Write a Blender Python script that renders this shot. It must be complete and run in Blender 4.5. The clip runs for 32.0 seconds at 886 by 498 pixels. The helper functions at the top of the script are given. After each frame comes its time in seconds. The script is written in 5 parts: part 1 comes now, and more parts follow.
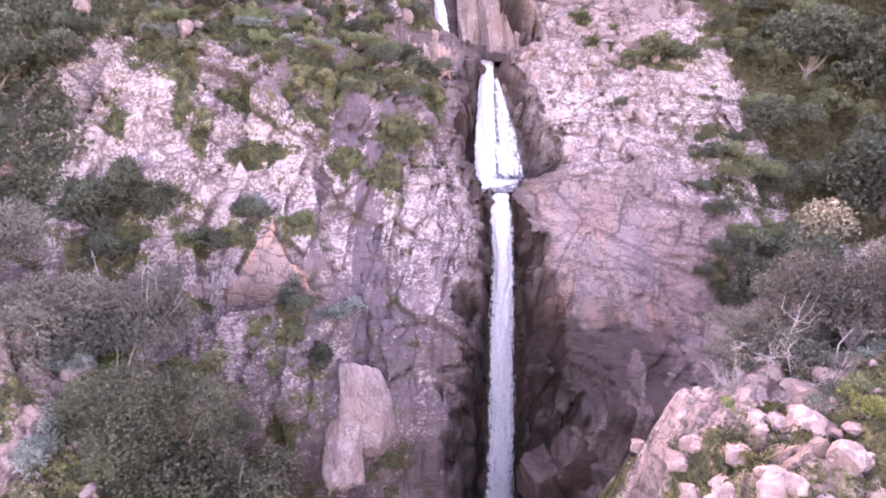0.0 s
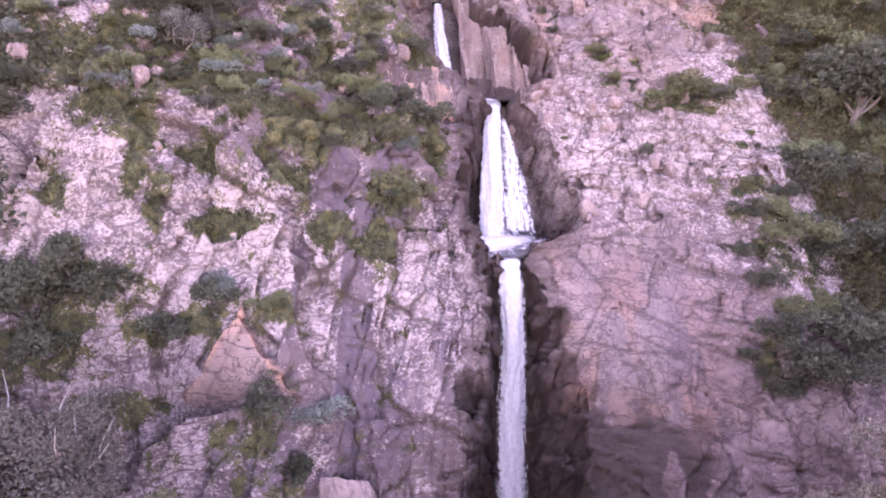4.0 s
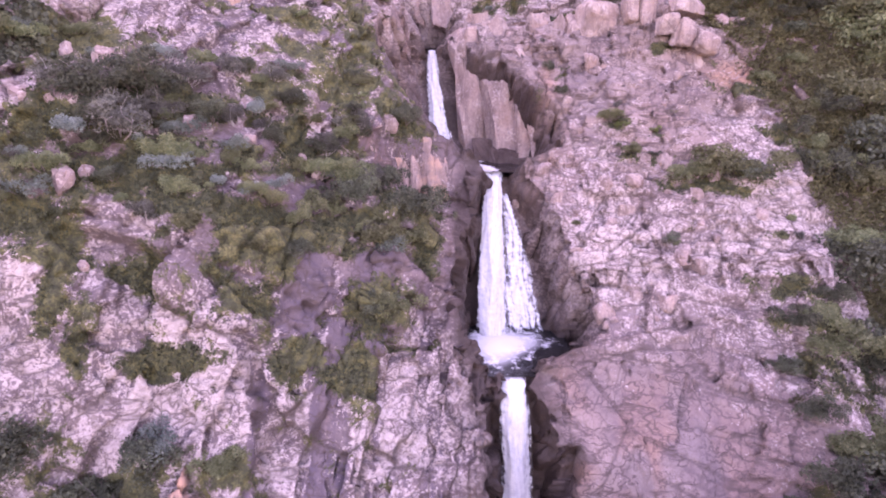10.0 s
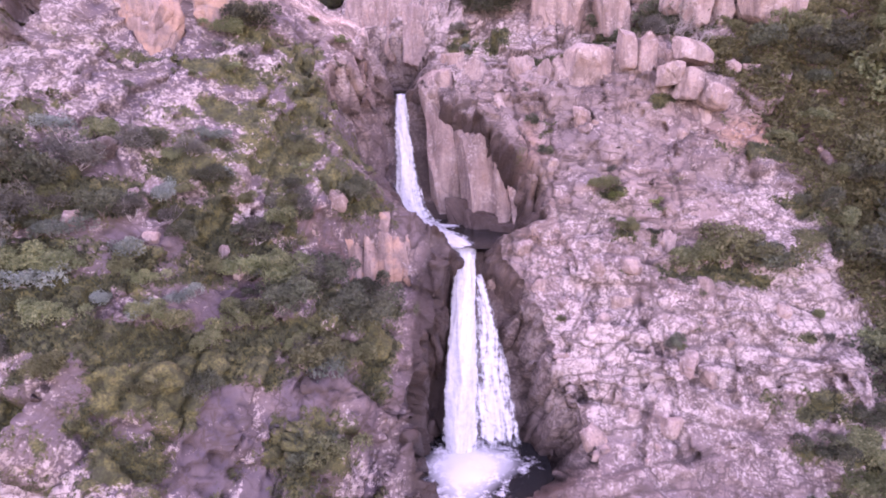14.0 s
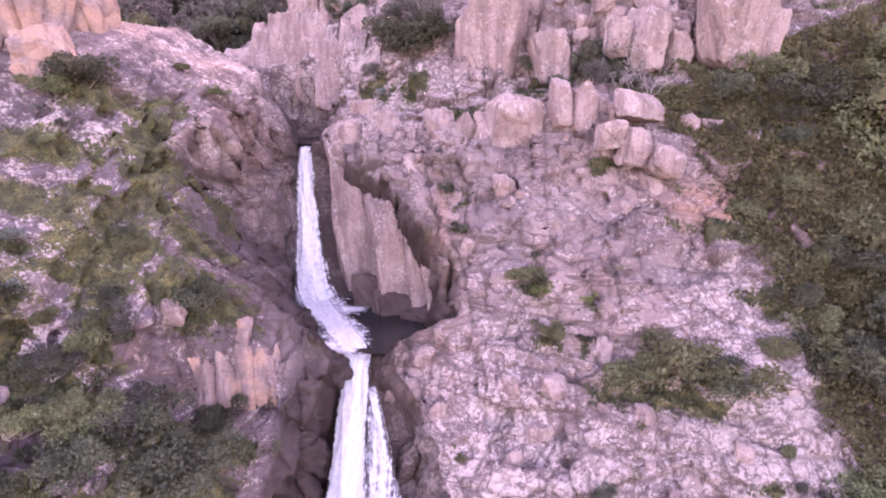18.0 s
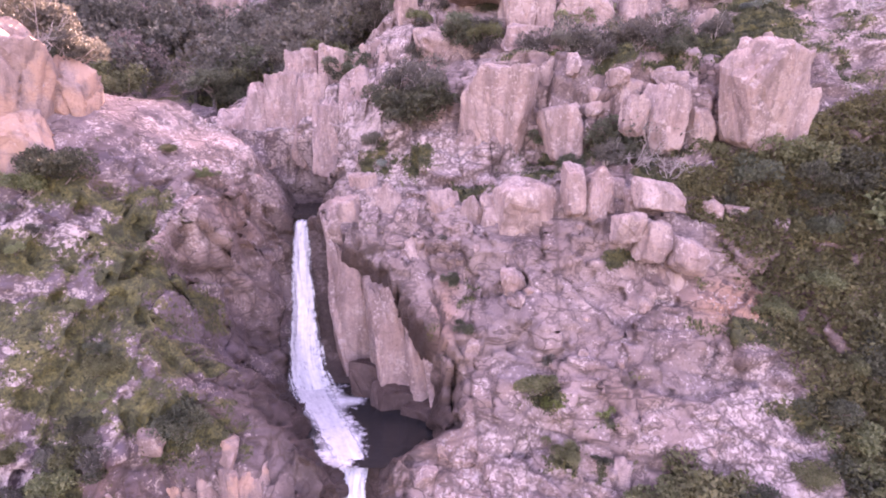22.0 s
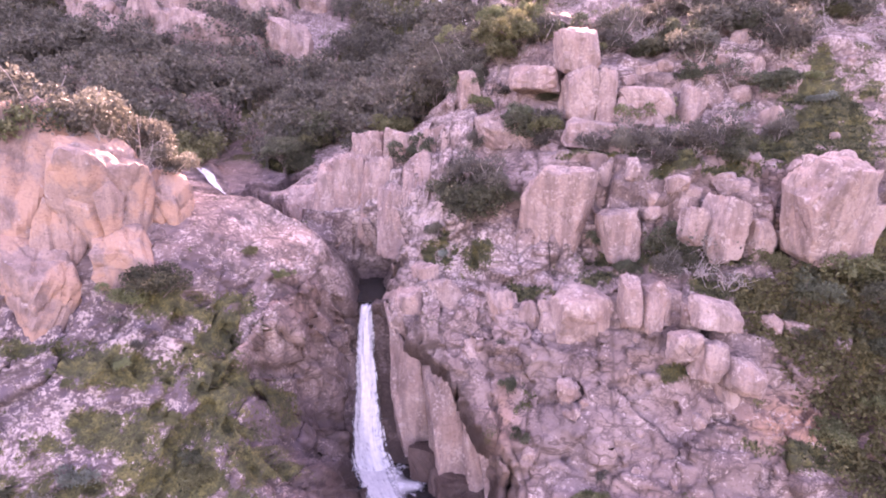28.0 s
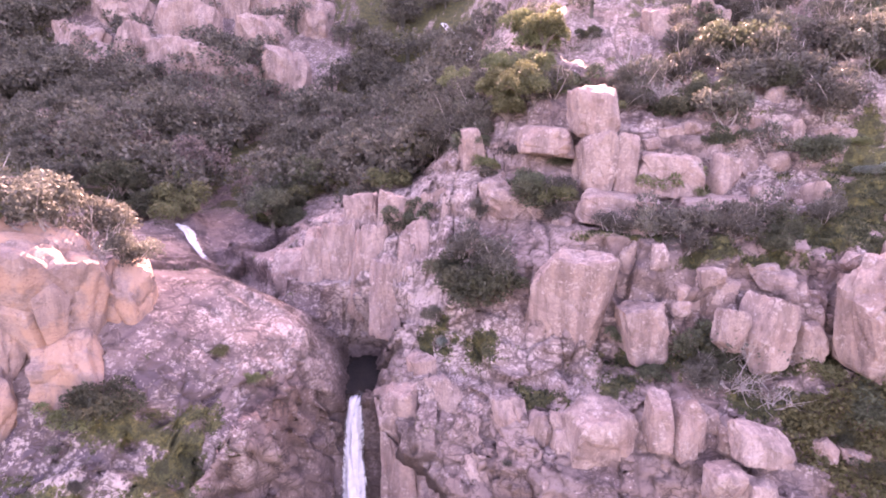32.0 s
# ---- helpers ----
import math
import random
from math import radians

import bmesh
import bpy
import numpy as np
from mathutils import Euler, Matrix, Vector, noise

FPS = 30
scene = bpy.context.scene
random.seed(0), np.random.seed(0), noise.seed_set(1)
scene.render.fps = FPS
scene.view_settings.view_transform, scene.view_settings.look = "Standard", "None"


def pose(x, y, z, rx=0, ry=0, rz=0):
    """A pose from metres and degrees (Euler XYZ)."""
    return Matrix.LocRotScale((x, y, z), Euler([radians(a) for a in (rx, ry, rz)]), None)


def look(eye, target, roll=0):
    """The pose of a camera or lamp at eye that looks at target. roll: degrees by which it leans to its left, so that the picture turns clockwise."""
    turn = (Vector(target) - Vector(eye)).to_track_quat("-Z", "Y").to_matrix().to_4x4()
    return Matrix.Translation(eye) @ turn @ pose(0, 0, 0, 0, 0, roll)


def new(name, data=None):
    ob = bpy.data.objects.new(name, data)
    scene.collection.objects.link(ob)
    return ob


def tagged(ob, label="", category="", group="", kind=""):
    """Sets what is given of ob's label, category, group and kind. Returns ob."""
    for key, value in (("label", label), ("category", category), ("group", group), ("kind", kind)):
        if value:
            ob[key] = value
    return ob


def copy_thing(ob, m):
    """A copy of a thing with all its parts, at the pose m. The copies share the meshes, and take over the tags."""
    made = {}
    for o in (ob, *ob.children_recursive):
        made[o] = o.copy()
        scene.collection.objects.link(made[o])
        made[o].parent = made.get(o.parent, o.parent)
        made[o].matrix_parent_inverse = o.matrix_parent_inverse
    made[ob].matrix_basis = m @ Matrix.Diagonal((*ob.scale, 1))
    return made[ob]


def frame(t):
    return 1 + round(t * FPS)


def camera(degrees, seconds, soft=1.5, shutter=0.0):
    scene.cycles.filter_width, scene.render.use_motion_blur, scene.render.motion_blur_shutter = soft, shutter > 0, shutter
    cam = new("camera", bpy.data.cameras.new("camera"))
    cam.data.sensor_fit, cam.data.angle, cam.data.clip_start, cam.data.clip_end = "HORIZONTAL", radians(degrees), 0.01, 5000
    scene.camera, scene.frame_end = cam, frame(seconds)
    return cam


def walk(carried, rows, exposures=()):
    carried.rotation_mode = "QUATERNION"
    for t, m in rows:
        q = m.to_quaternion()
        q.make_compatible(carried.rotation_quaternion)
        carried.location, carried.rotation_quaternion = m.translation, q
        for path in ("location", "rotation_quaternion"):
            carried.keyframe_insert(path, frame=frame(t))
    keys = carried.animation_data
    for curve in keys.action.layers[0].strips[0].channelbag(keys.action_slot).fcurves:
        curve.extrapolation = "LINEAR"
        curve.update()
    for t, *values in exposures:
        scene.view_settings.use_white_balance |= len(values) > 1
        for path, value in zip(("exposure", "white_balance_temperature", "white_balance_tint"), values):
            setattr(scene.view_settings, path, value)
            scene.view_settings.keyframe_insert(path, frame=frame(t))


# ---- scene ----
# The camera rises in front of the fall and glides towards it.
cam = camera(76.4, 32.0, soft=1.9)
PATH = [
    (0, (-0.861, 0.962, 38.498), (-0.82, 2.877, 37.922), 0.5),
    (0.5, (-0.844, 1.611, 38.704), (-0.804, 3.528, 38.136), 0.4),
    (1, (-0.845, 2.359, 38.947), (-0.802, 4.277, 38.382), 0.5),
    (1.5, (-0.813, 3.123, 39.229), (-0.772, 5.041, 38.665), 0.5),
    (2, (-0.808, 4.054, 39.563), (-0.766, 5.973, 39.003), 0.5),
    (2.5, (-0.914, 5.037, 39.924), (-0.867, 6.957, 39.366), 0.4),
    (3, (-0.937, 6.271, 40.311), (-0.889, 8.194, 39.761), 0.4),
    (3.5, (-0.865, 7.418, 40.675), (-0.821, 9.342, 40.132), 0.4),
    (5.5, (-0.646, 9.075, 42.717), (-0.612, 10.995, 42.16), 0.5),
    (6, (-0.592, 9.425, 43.077), (-0.554, 11.347, 42.525), 0.5),
    (6.5, (-0.543, 9.904, 43.535), (-0.5, 11.827, 42.986), 0.5),
    (7, (-0.471, 10.513, 43.98), (-0.426, 12.435, 43.431), 0.6),
    (7.5, (-0.431, 11.256, 44.4), (-0.386, 13.179, 43.851), 0.5),
    (8, (-0.374, 12.061, 44.789), (-0.331, 13.984, 44.239), 0.5),
    (8.5, (-0.39, 12.908, 45.137), (-0.343, 14.829, 44.585), 0.6),
    (9, (-0.33, 13.835, 45.51), (-0.284, 15.757, 44.958), 0.7),
    (9.5, (-0.312, 14.884, 45.886), (-0.266, 16.806, 45.336), 0.6),
    (10, (-0.317, 15.978, 46.324), (-0.27, 17.901, 45.775), 0.7),
    (10.5, (-0.345, 17.136, 46.807), (-0.295, 19.059, 46.26), 0.8),
    (11, (-0.382, 18.314, 47.287), (-0.33, 20.237, 46.742), 0.8),
    (11.5, (-0.368, 19.501, 47.803), (-0.319, 21.426, 47.259), 0.8),
    (12, (-0.297, 20.536, 48.314), (-0.25, 22.461, 47.772), 0.7),
    (12.5, (-0.015, 21.572, 48.798), (0.033, 23.496, 48.256), 0.8),
    (13, (0.518, 22.351, 49.318), (0.564, 24.275, 48.771), 0.9),
    (13.5, (1.203, 23.06, 49.77), (1.252, 24.983, 49.223), 0.9),
    (14, (2.096, 23.724, 50.164), (2.148, 25.647, 49.616), 0.9),
    (14.5, (3.168, 24.287, 50.605), (3.228, 26.21, 50.059), 1.0),
    (15, (4.346, 24.84, 51.031), (4.41, 26.764, 50.486), 1.1),
    (15.5, (5.438, 25.512, 51.398), (5.501, 27.436, 50.856), 1.0),
    (17.5, (8.114, 30.219, 53.335), (8.164, 32.14, 52.781), 0.7),
    (18, (8.261, 31.744, 53.649), (8.312, 33.667, 53.102), 0.7),
    (18.5, (8.293, 33.402, 54.024), (8.344, 35.326, 53.48), 0.7),
    (19, (8.344, 34.902, 54.343), (8.384, 36.829, 53.811), 0.5),
    (19.5, (8.393, 35.371, 54.73), (8.425, 37.297, 54.192), 0.6),
    (20, (8.467, 35.336, 55.251), (8.49, 37.262, 54.711), 0.6),
    (20.5, (8.458, 35.243, 55.825), (8.48, 37.171, 55.293), 0.6),
    (21, (8.386, 35.206, 56.403), (8.416, 37.136, 55.879), 0.7),
    (21.5, (8.35, 35.203, 57.02), (8.383, 37.133, 56.499), 0.7),
    (22, (8.26, 35.158, 57.593), (8.299, 37.088, 57.072), 0.8),
    (22.5, (8.241, 35.102, 58.148), (8.279, 37.033, 57.63), 0.8),
    (23, (8.235, 35.054, 58.706), (8.274, 36.986, 58.191), 0.8),
    (23.5, (8.199, 34.968, 59.224), (8.241, 36.9, 58.71), 0.8),
    (24, (8.171, 34.933, 59.717), (8.218, 36.866, 59.203), 0.8),
    (24.5, (7.989, 34.941, 60.233), (8.038, 36.873, 59.719), 0.9),
    (25, (7.74, 34.926, 60.758), (7.785, 36.859, 60.245), 0.8),
    (25.5, (7.613, 34.907, 61.232), (7.569, 36.839, 60.718), 0.9),
    (26, (7.566, 34.972, 61.639), (7.52, 36.904, 61.121), 0.9),
    (26.5, (7.537, 35.008, 62.01), (7.445, 36.938, 61.495), 0.8),
    (28.5, (7.457, 35.26, 64.099), (7.324, 37.186, 63.576), 0.8),
    (29, (7.416, 35.54, 64.426), (7.286, 37.466, 63.906), 0.8),
    (29.5, (7.355, 35.94, 64.784), (7.231, 37.868, 64.266), 0.9),
    (30, (7.277, 36.515, 65.19), (7.159, 38.443, 64.673), 0.8),
    (30.5, (7.264, 37.321, 65.655), (7.149, 39.25, 65.138), 0.9),
    (31, (7.279, 38.26, 66.183), (7.166, 40.19, 65.67), 1.0),
    (31.5, (7.339, 39.345, 66.742), (7.223, 41.276, 66.233), 1.0),
    (32, (7.391, 40.527, 67.241), (7.24, 42.457, 66.741), 1.0),
]
walk(cam, [(t, look(eye, target, roll)) for t, eye, target, roll in PATH], [(0.0, 4.18, 8550, 58), (1.5, 4.10, 8500, 62), (3.5, 3.95, 8450, 65), (6.5, 3.81, 8450, 69), (16.0, 3.70, 8500, 69), (21.0, 3.68, 8600, 67), (32.0, 3.62, 8600, 67)])
# ---------------------------------------------------------------- light
SUN_AZ, SUN_EL = radians(-4.0), radians(31.0)   # azimuth from +y towards +x
world = bpy.data.worlds.new("sky")
scene.world = world
world.use_nodes = True
wn = world.node_tree
sky = wn.nodes.new("ShaderNodeTexSky")
sky.sky_type = 'NISHITA'
sky.sun_disc = False
sky.sun_elevation, sky.sun_rotation = SUN_EL, SUN_AZ
sky.air_density, sky.dust_density = 1.0, 2.0
wn.links.new(sky.outputs[0], wn.nodes["Background"].inputs[0])
wn.nodes["Background"].inputs[1].default_value = 0.13
sun = new("sun", bpy.data.lights.new("sun", 'SUN'))
sun.data.energy, sun.data.angle, sun.data.color = 4.0, radians(0.6), (1.0, 0.93, 0.82)
toward = Vector((math.sin(SUN_AZ) * math.cos(SUN_EL), math.cos(SUN_AZ) * math.cos(SUN_EL), math.sin(SUN_EL)))
sun.matrix_world = look(tuple(toward * 200 + Vector((0, 60, 40))), (0, 60, 40))

# ---------------------------------------------------------------- small tools

def part(name, bm, material, parent=None, label=""):
    """One mesh object from a bmesh, under a thing."""
    me = bpy.data.meshes.new(name)
    bm.to_mesh(me)
    bm.free()
    me.materials.append(material)
    ob = new(name, me)
    ob.parent = parent
    return tagged(ob, label)


def raw(name, verts, faces, material, parent=None, label="", smooth=False):
    me = bpy.data.meshes.new(name)
    me.from_pydata([tuple(v) for v in verts], [], [tuple(f) for f in faces])
    me.materials.append(material)
    if smooth:
        me.polygons.foreach_set("use_smooth", [True] * len(me.polygons))
    ob = new(name, me)
    ob.parent = parent
    return tagged(ob, label)


def _hash(i, j, seed):
    v = np.sin(i * 127.1 + j * 311.7 + seed * 74.7) * 43758.5453
    return v - np.floor(v)


def vnoise(x, y, seed=0.0):
    """Smooth noise from 0 to 1, one feature a unit."""
    i, j = np.floor(x), np.floor(y)
    u, v = x - i, y - j
    u, v = u * u * u * (u * (6 * u - 15) + 10), v * v * v * (v * (6 * v - 15) + 10)
    a, b = _hash(i, j, seed), _hash(i + 1, j, seed)
    c, d = _hash(i, j + 1, seed), _hash(i + 1, j + 1, seed)
    return a + (b - a) * u + (c - a) * v + (a - b - c + d) * u * v


def fbm(x, y, octaves=4, seed=0.0):
    total, amp, norm = 0.0, 1.0, 0.0
    for k in range(octaves):
        total = total + amp * vnoise(x * 2 ** k + 13.7 * k, y * 2 ** k - 7.3 * k, seed + k)
        norm += amp
        amp *= 0.5
    return total / norm


def cells(x, y, seed=0.0):
    """Cells of jointed rock: distance to the nearest joint, three random numbers of the cell, the place within it."""
    i, j = np.floor(x), np.floor(y)
    f1 = np.full(x.shape, 9.0)
    f2 = f1.copy()
    ci, cj, dx, dy = i.copy(), j.copy(), 0 * x, 0 * x
    for a in (-1, 0, 1):
        for b in (-1, 0, 1):
            p, q = i + a, j + b
            ex = p + 0.1 + 0.8 * _hash(p, q, seed) - x
            ey = q + 0.1 + 0.8 * _hash(p, q, seed + 5.3) - y
            d = np.maximum(np.abs(ex), np.abs(ey)) * 0.45 + 0.55 * np.hypot(ex, ey)
            near = d < f1
            f2 = np.where(near, f1, np.minimum(f2, d))
            ci, cj = np.where(near, p, ci), np.where(near, q, cj)
            dx, dy = np.where(near, -ex, dx), np.where(near, -ey, dy)
            f1 = np.where(near, d, f1)
    return f2 - f1, _hash(ci, cj, seed + 1.1), _hash(ci, cj, seed + 2.2), _hash(ci, cj, seed + 3.3), dx, dy


def step(a, b, v):
    v = np.clip((v - a) / (b - a), 0, 1)
    return v * v * (3 - 2 * v)


def blob(x, y, cx, cy, rx, ry):
    return np.exp(-((x - cx) / rx) ** 2 - ((y - cy) / ry) ** 2)


# ---------------------------------------------------------------- materials
def material(name):
    m = bpy.data.materials.new(name)
    m.use_nodes = True
    return m, m.node_tree.nodes, m.node_tree.links, m.node_tree.nodes["Principled BSDF"]


def tex(n, l, kind, scale, coord, detail=5.0, rough=0.6):
    t = n.new(kind)
    t.inputs["Scale"].default_value = scale
    if "Detail" in t.inputs:
        t.inputs["Detail"].default_value = detail
        t.inputs["Roughness"].default_value = rough
    l.new(coord, t.inputs["Vector"])
    return t


def ramp(n, l, fac, *stops):
    r = n.new("ShaderNodeValToRGB")
    e = r.color_ramp.elements
    while len(e) < len(stops):
        e.new(0.5)
    for el, (p, c) in zip(e, stops):
        el.position, el.color = p, (*c, 1) if len(c) == 3 else c
    l.new(fac, r.inputs[0])
    return r.outputs[0]


def grey(v):
    return (v, v, v)


def mix(n, l, fac, a, b, mode='MIX'):
    m = n.new("ShaderNodeMix")
    m.data_type, m.blend_type = 'RGBA', mode
    for socket, value in ((m.inputs[0], fac), (m.inputs[6], a), (m.inputs[7], b)):
        if isinstance(value, (int, float)):
            socket.default_value = value
        elif isinstance(value, tuple):
            socket.default_value = (*value, 1)
        else:
            l.new(value, socket)
    return m.outputs[2]


def calc(n, l, op, a, b):
    m = n.new("ShaderNodeMath")
    m.operation = op
    m.use_clamp = True
    for socket, value in zip(m.inputs, (a, b)):
        if isinstance(value, (int, float)):
            socket.default_value = value
        else:
            l.new(value, socket)
    return m.outputs[0]


def bump(n, l, p, height, strength, distance):
    b = n.new("ShaderNodeBump")
    b.inputs["Strength"].default_value, b.inputs["Distance"].default_value = strength, distance
    l.new(height, b.inputs["Height"])
    l.new(b.outputs[0], p.inputs["Normal"])


def rock_material(name, masks=True, rusty=0.0, soaked_shade=0.0):
    """Pink granite with crusts of pale lichen, rust and dark water stains; moss and turf where the mask says so."""
    m, n, l, p = material(name)
    pos = n.new("ShaderNodeNewGeometry").outputs["Position"]

    def noise_at(scale, detail=5, rough=0.6, stretch=None, turn=0.0):
        where = pos
        if stretch:
            mp = n.new("ShaderNodeMapping")
            mp.inputs["Rotation"].default_value = (0, radians(turn), 0)
            mp.inputs["Scale"].default_value = stretch
            l.new(pos, mp.inputs[0])
            where = mp.outputs[0]
        return tex(n, l, "ShaderNodeTexNoise", scale, where, detail, rough).outputs["Fac"]

    def mask(key):
        a = n.new("ShaderNodeAttribute")
        a.attribute_name = key
        return a.outputs["Fac"]

    def line(scale, stretch, turn, half, gate, low, high, strength):
        """Wandering cracks along the level lines of a noise."""
        level = noise_at(scale, 3, 0.55, stretch, turn)
        mark = ramp(n, l, level, (0.5 - half, grey(0)), (0.5, grey(1)), (0.5 + half, grey(0)))
        return calc(n, l, 'MULTIPLY', mark, ramp(n, l, noise_at(gate, 3), (low, grey(0)), (high, grey(strength))))

    big = noise_at(0.20 if masks else 0.55, 5)
    mid = noise_at(0.9, 7, 0.65)
    fine = noise_at(4.2, 6, 0.7)
    grain = noise_at(16.0, 4, 0.7)
    base = ramp(n, l, big, (0.30, (0.285, 0.190, 0.163)), (0.44, (0.36, 0.256, 0.226)), (0.57, (0.37, 0.277, 0.250)), (0.72, (0.435, 0.335, 0.305)))
    base = mix(n, l, ramp(n, l, mid, (0.36, grey(0.5)), (0.50, grey(0.0))), base, (0.190, 0.132, 0.128))
    streaks = noise_at(1.0, 6, 0.68, (1.3, 1.3, 0.16))
    if masks:
        tone = mask("tone")
        base = mix(n, l, 1.0, base, ramp(n, l, tone, (0.0, grey(0.62)), (0.6, grey(1.0)), (1.0, grey(1.16))), 'MULTIPLY')
    else:
        base = mix(n, l, ramp(n, l, streaks, (0.40, grey(0.7)), (0.54, grey(0))), base, (0.16, 0.115, 0.11))
    base = mix(n, l, ramp(n, l, grain, (0.3, grey(0.4)), (0.6, grey(0.0))), base, (0.16, 0.11, 0.105))
    # rust, then dark water stains that run down the wall
    rust_noise = ramp(n, l, noise_at(0.55, 5, 0.6), (0.46, grey(0)), (0.56, grey(1)))
    if rusty:
        base = mix(n, l, calc(n, l, 'MULTIPLY', rust_noise, rusty), base, (0.43, 0.262, 0.195))
    if masks:
        base = mix(n, l, calc(n, l, 'MULTIPLY', mask("rust"), ramp(n, l, mid, (0.3, grey(0.55)), (0.5, grey(1)))), base, (0.50, 0.255, 0.155))
        base = mix(n, l, calc(n, l, 'MULTIPLY', mask("stain"), ramp(n, l, mix(n, l, 0.45, streaks, mid), (0.40, grey(1)), (0.66, grey(0.6)))), base, (0.098, 0.074, 0.090))
    # crusts of lichen: ragged pale patches whose share of the rock grows with the mask
    clump = mix(n, l, 0.56, noise_at(0.85, 9, 0.72), noise_at(4.6, 6, 0.75))
    amount = mask("pale") if masks else 0.06 if rusty else 0.24
    crust = ramp(n, l, calc(n, l, 'ADD', clump, calc(n, l, 'MULTIPLY', amount, 0.28)), (0.606, grey(0)), (0.626, grey(1)))
    lichen = ramp(n, l, fine, (0.34, (0.325, 0.25, 0.23)), (0.62, (0.49, 0.402, 0.38)))
    col = mix(n, l, calc(n, l, 'MULTIPLY', crust, 0.88 if masks else 0.75), base, lichen)
    black = ramp(n, l, noise_at(2.6, 8, 0.85), (0.35, grey(1)), (0.41, grey(0)))
    col = mix(n, l, calc(n, l, 'MULTIPLY', black, 0.55), col, (0.10, 0.083, 0.085))
    # cracks, and short dark flecks
    cracks = calc(n, l, 'MAXIMUM', line(0.50, (0.8, 0.8, 1.5), 24, 0.020, 0.3, 0.36, 0.50, 0.9), line(1.3, (0.9, 0.9, 1.4), -30, 0.030, 0.5, 0.42, 0.55, 0.85))
    # two families of joints: long tilted beds and the steep breaks between them
    if masks:
        beds = line(0.55, (0.30, 0.30, 1.25), -20, 0.030, 0.35, 0.43, 0.54, 0.9)
        breaks = line(0.55, (1.25, 1.25, 0.34), -14, 0.026, 0.45, 0.45, 0.56, 0.85)
        cracks = calc(n, l, 'MAXIMUM', cracks, calc(n, l, 'MAXIMUM', beds, breaks))
    cracks = calc(n, l, 'MULTIPLY', cracks, 1.0 if masks else 0.3)
    fleck = ramp(n, l, noise_at(6.0, 6, 0.75), (0.36, grey(0.6)), (0.44, grey(0)))
    fleck = calc(n, l, 'MULTIPLY', fleck, ramp(n, l, mid, (0.40, grey(0.1)), (0.56, grey(1))))
    col = mix(n, l, calc(n, l, 'MAXIMUM', cracks, fleck), col, (0.085, 0.06, 0.055))
    if masks:
        # dark wet rock; the shade of the gorge walls is painted in with it
        col = mix(n, l, calc(n, l, 'MULTIPLY', mask("wet_shade"), ramp(n, l, mid, (0.3, grey(1)), (0.7, grey(0.88)))), col, (0.040, 0.025, 0.021))
        col = mix(n, l, mask("joint"), col, (0.070, 0.050, 0.045))
        turf = ramp(n, l, noise_at(1.7, 8, 0.75), (0.3, (0.036, 0.040, 0.022)), (0.46, (0.060, 0.064, 0.031)), (0.57, (0.118, 0.114, 0.044)), (0.70, (0.170, 0.150, 0.068)))
        turf = mix(n, l, ramp(n, l, noise_at(9.0, 4, 0.7), (0.38, grey(0.75)), (0.56, grey(0))), turf, (0.030, 0.030, 0.018))
        fray = n.new("ShaderNodeMath")
        fray.operation, fray.inputs[1].default_value, fray.inputs[2].default_value = 'MULTIPLY_ADD', 2.0, -1.0
        l.new(noise_at(5.5, 6, 0.75), fray.inputs[0])
        edge = n.new("ShaderNodeMath")
        edge.operation = 'ADD'
        l.new(mask("green"), edge.inputs[0])
        l.new(fray.outputs[0], edge.inputs[1])
        col = mix(n, l, ramp(n, l, edge.outputs[0], (0.42, grey(0)), (0.58, grey(1))), col, turf)
        rr = n.new("ShaderNodeMath")
        rr.operation, rr.inputs[1].default_value, rr.inputs[2].default_value = 'MULTIPLY_ADD', -0.3, 0.85
        l.new(mask("wet_shade"), rr.inputs[0])
        l.new(rr.outputs[0], p.inputs["Roughness"])
    else:
        # wet stone, darkened further by the gorge recess's shade put into its colour
        if soaked_shade:
            col = mix(n, l, calc(n, l, 'MULTIPLY', ramp(n, l, mid, (0.35, grey(1)), (0.62, grey(0.85))), soaked_shade), col, (0.052, 0.031, 0.026))
        p.inputs["Roughness"].default_value = 0.85 - 0.25 * soaked_shade
    l.new(col, p.inputs["Base Color"])
    p.inputs["Specular IOR Level"].default_value = 0.25
    relief_ = mix(n, l, 0.7, mid, fine)
    bump(n, l, p, mix(n, l, cracks, relief_, (0.0, 0.0, 0.0)), 0.6, 0.16)
    return m


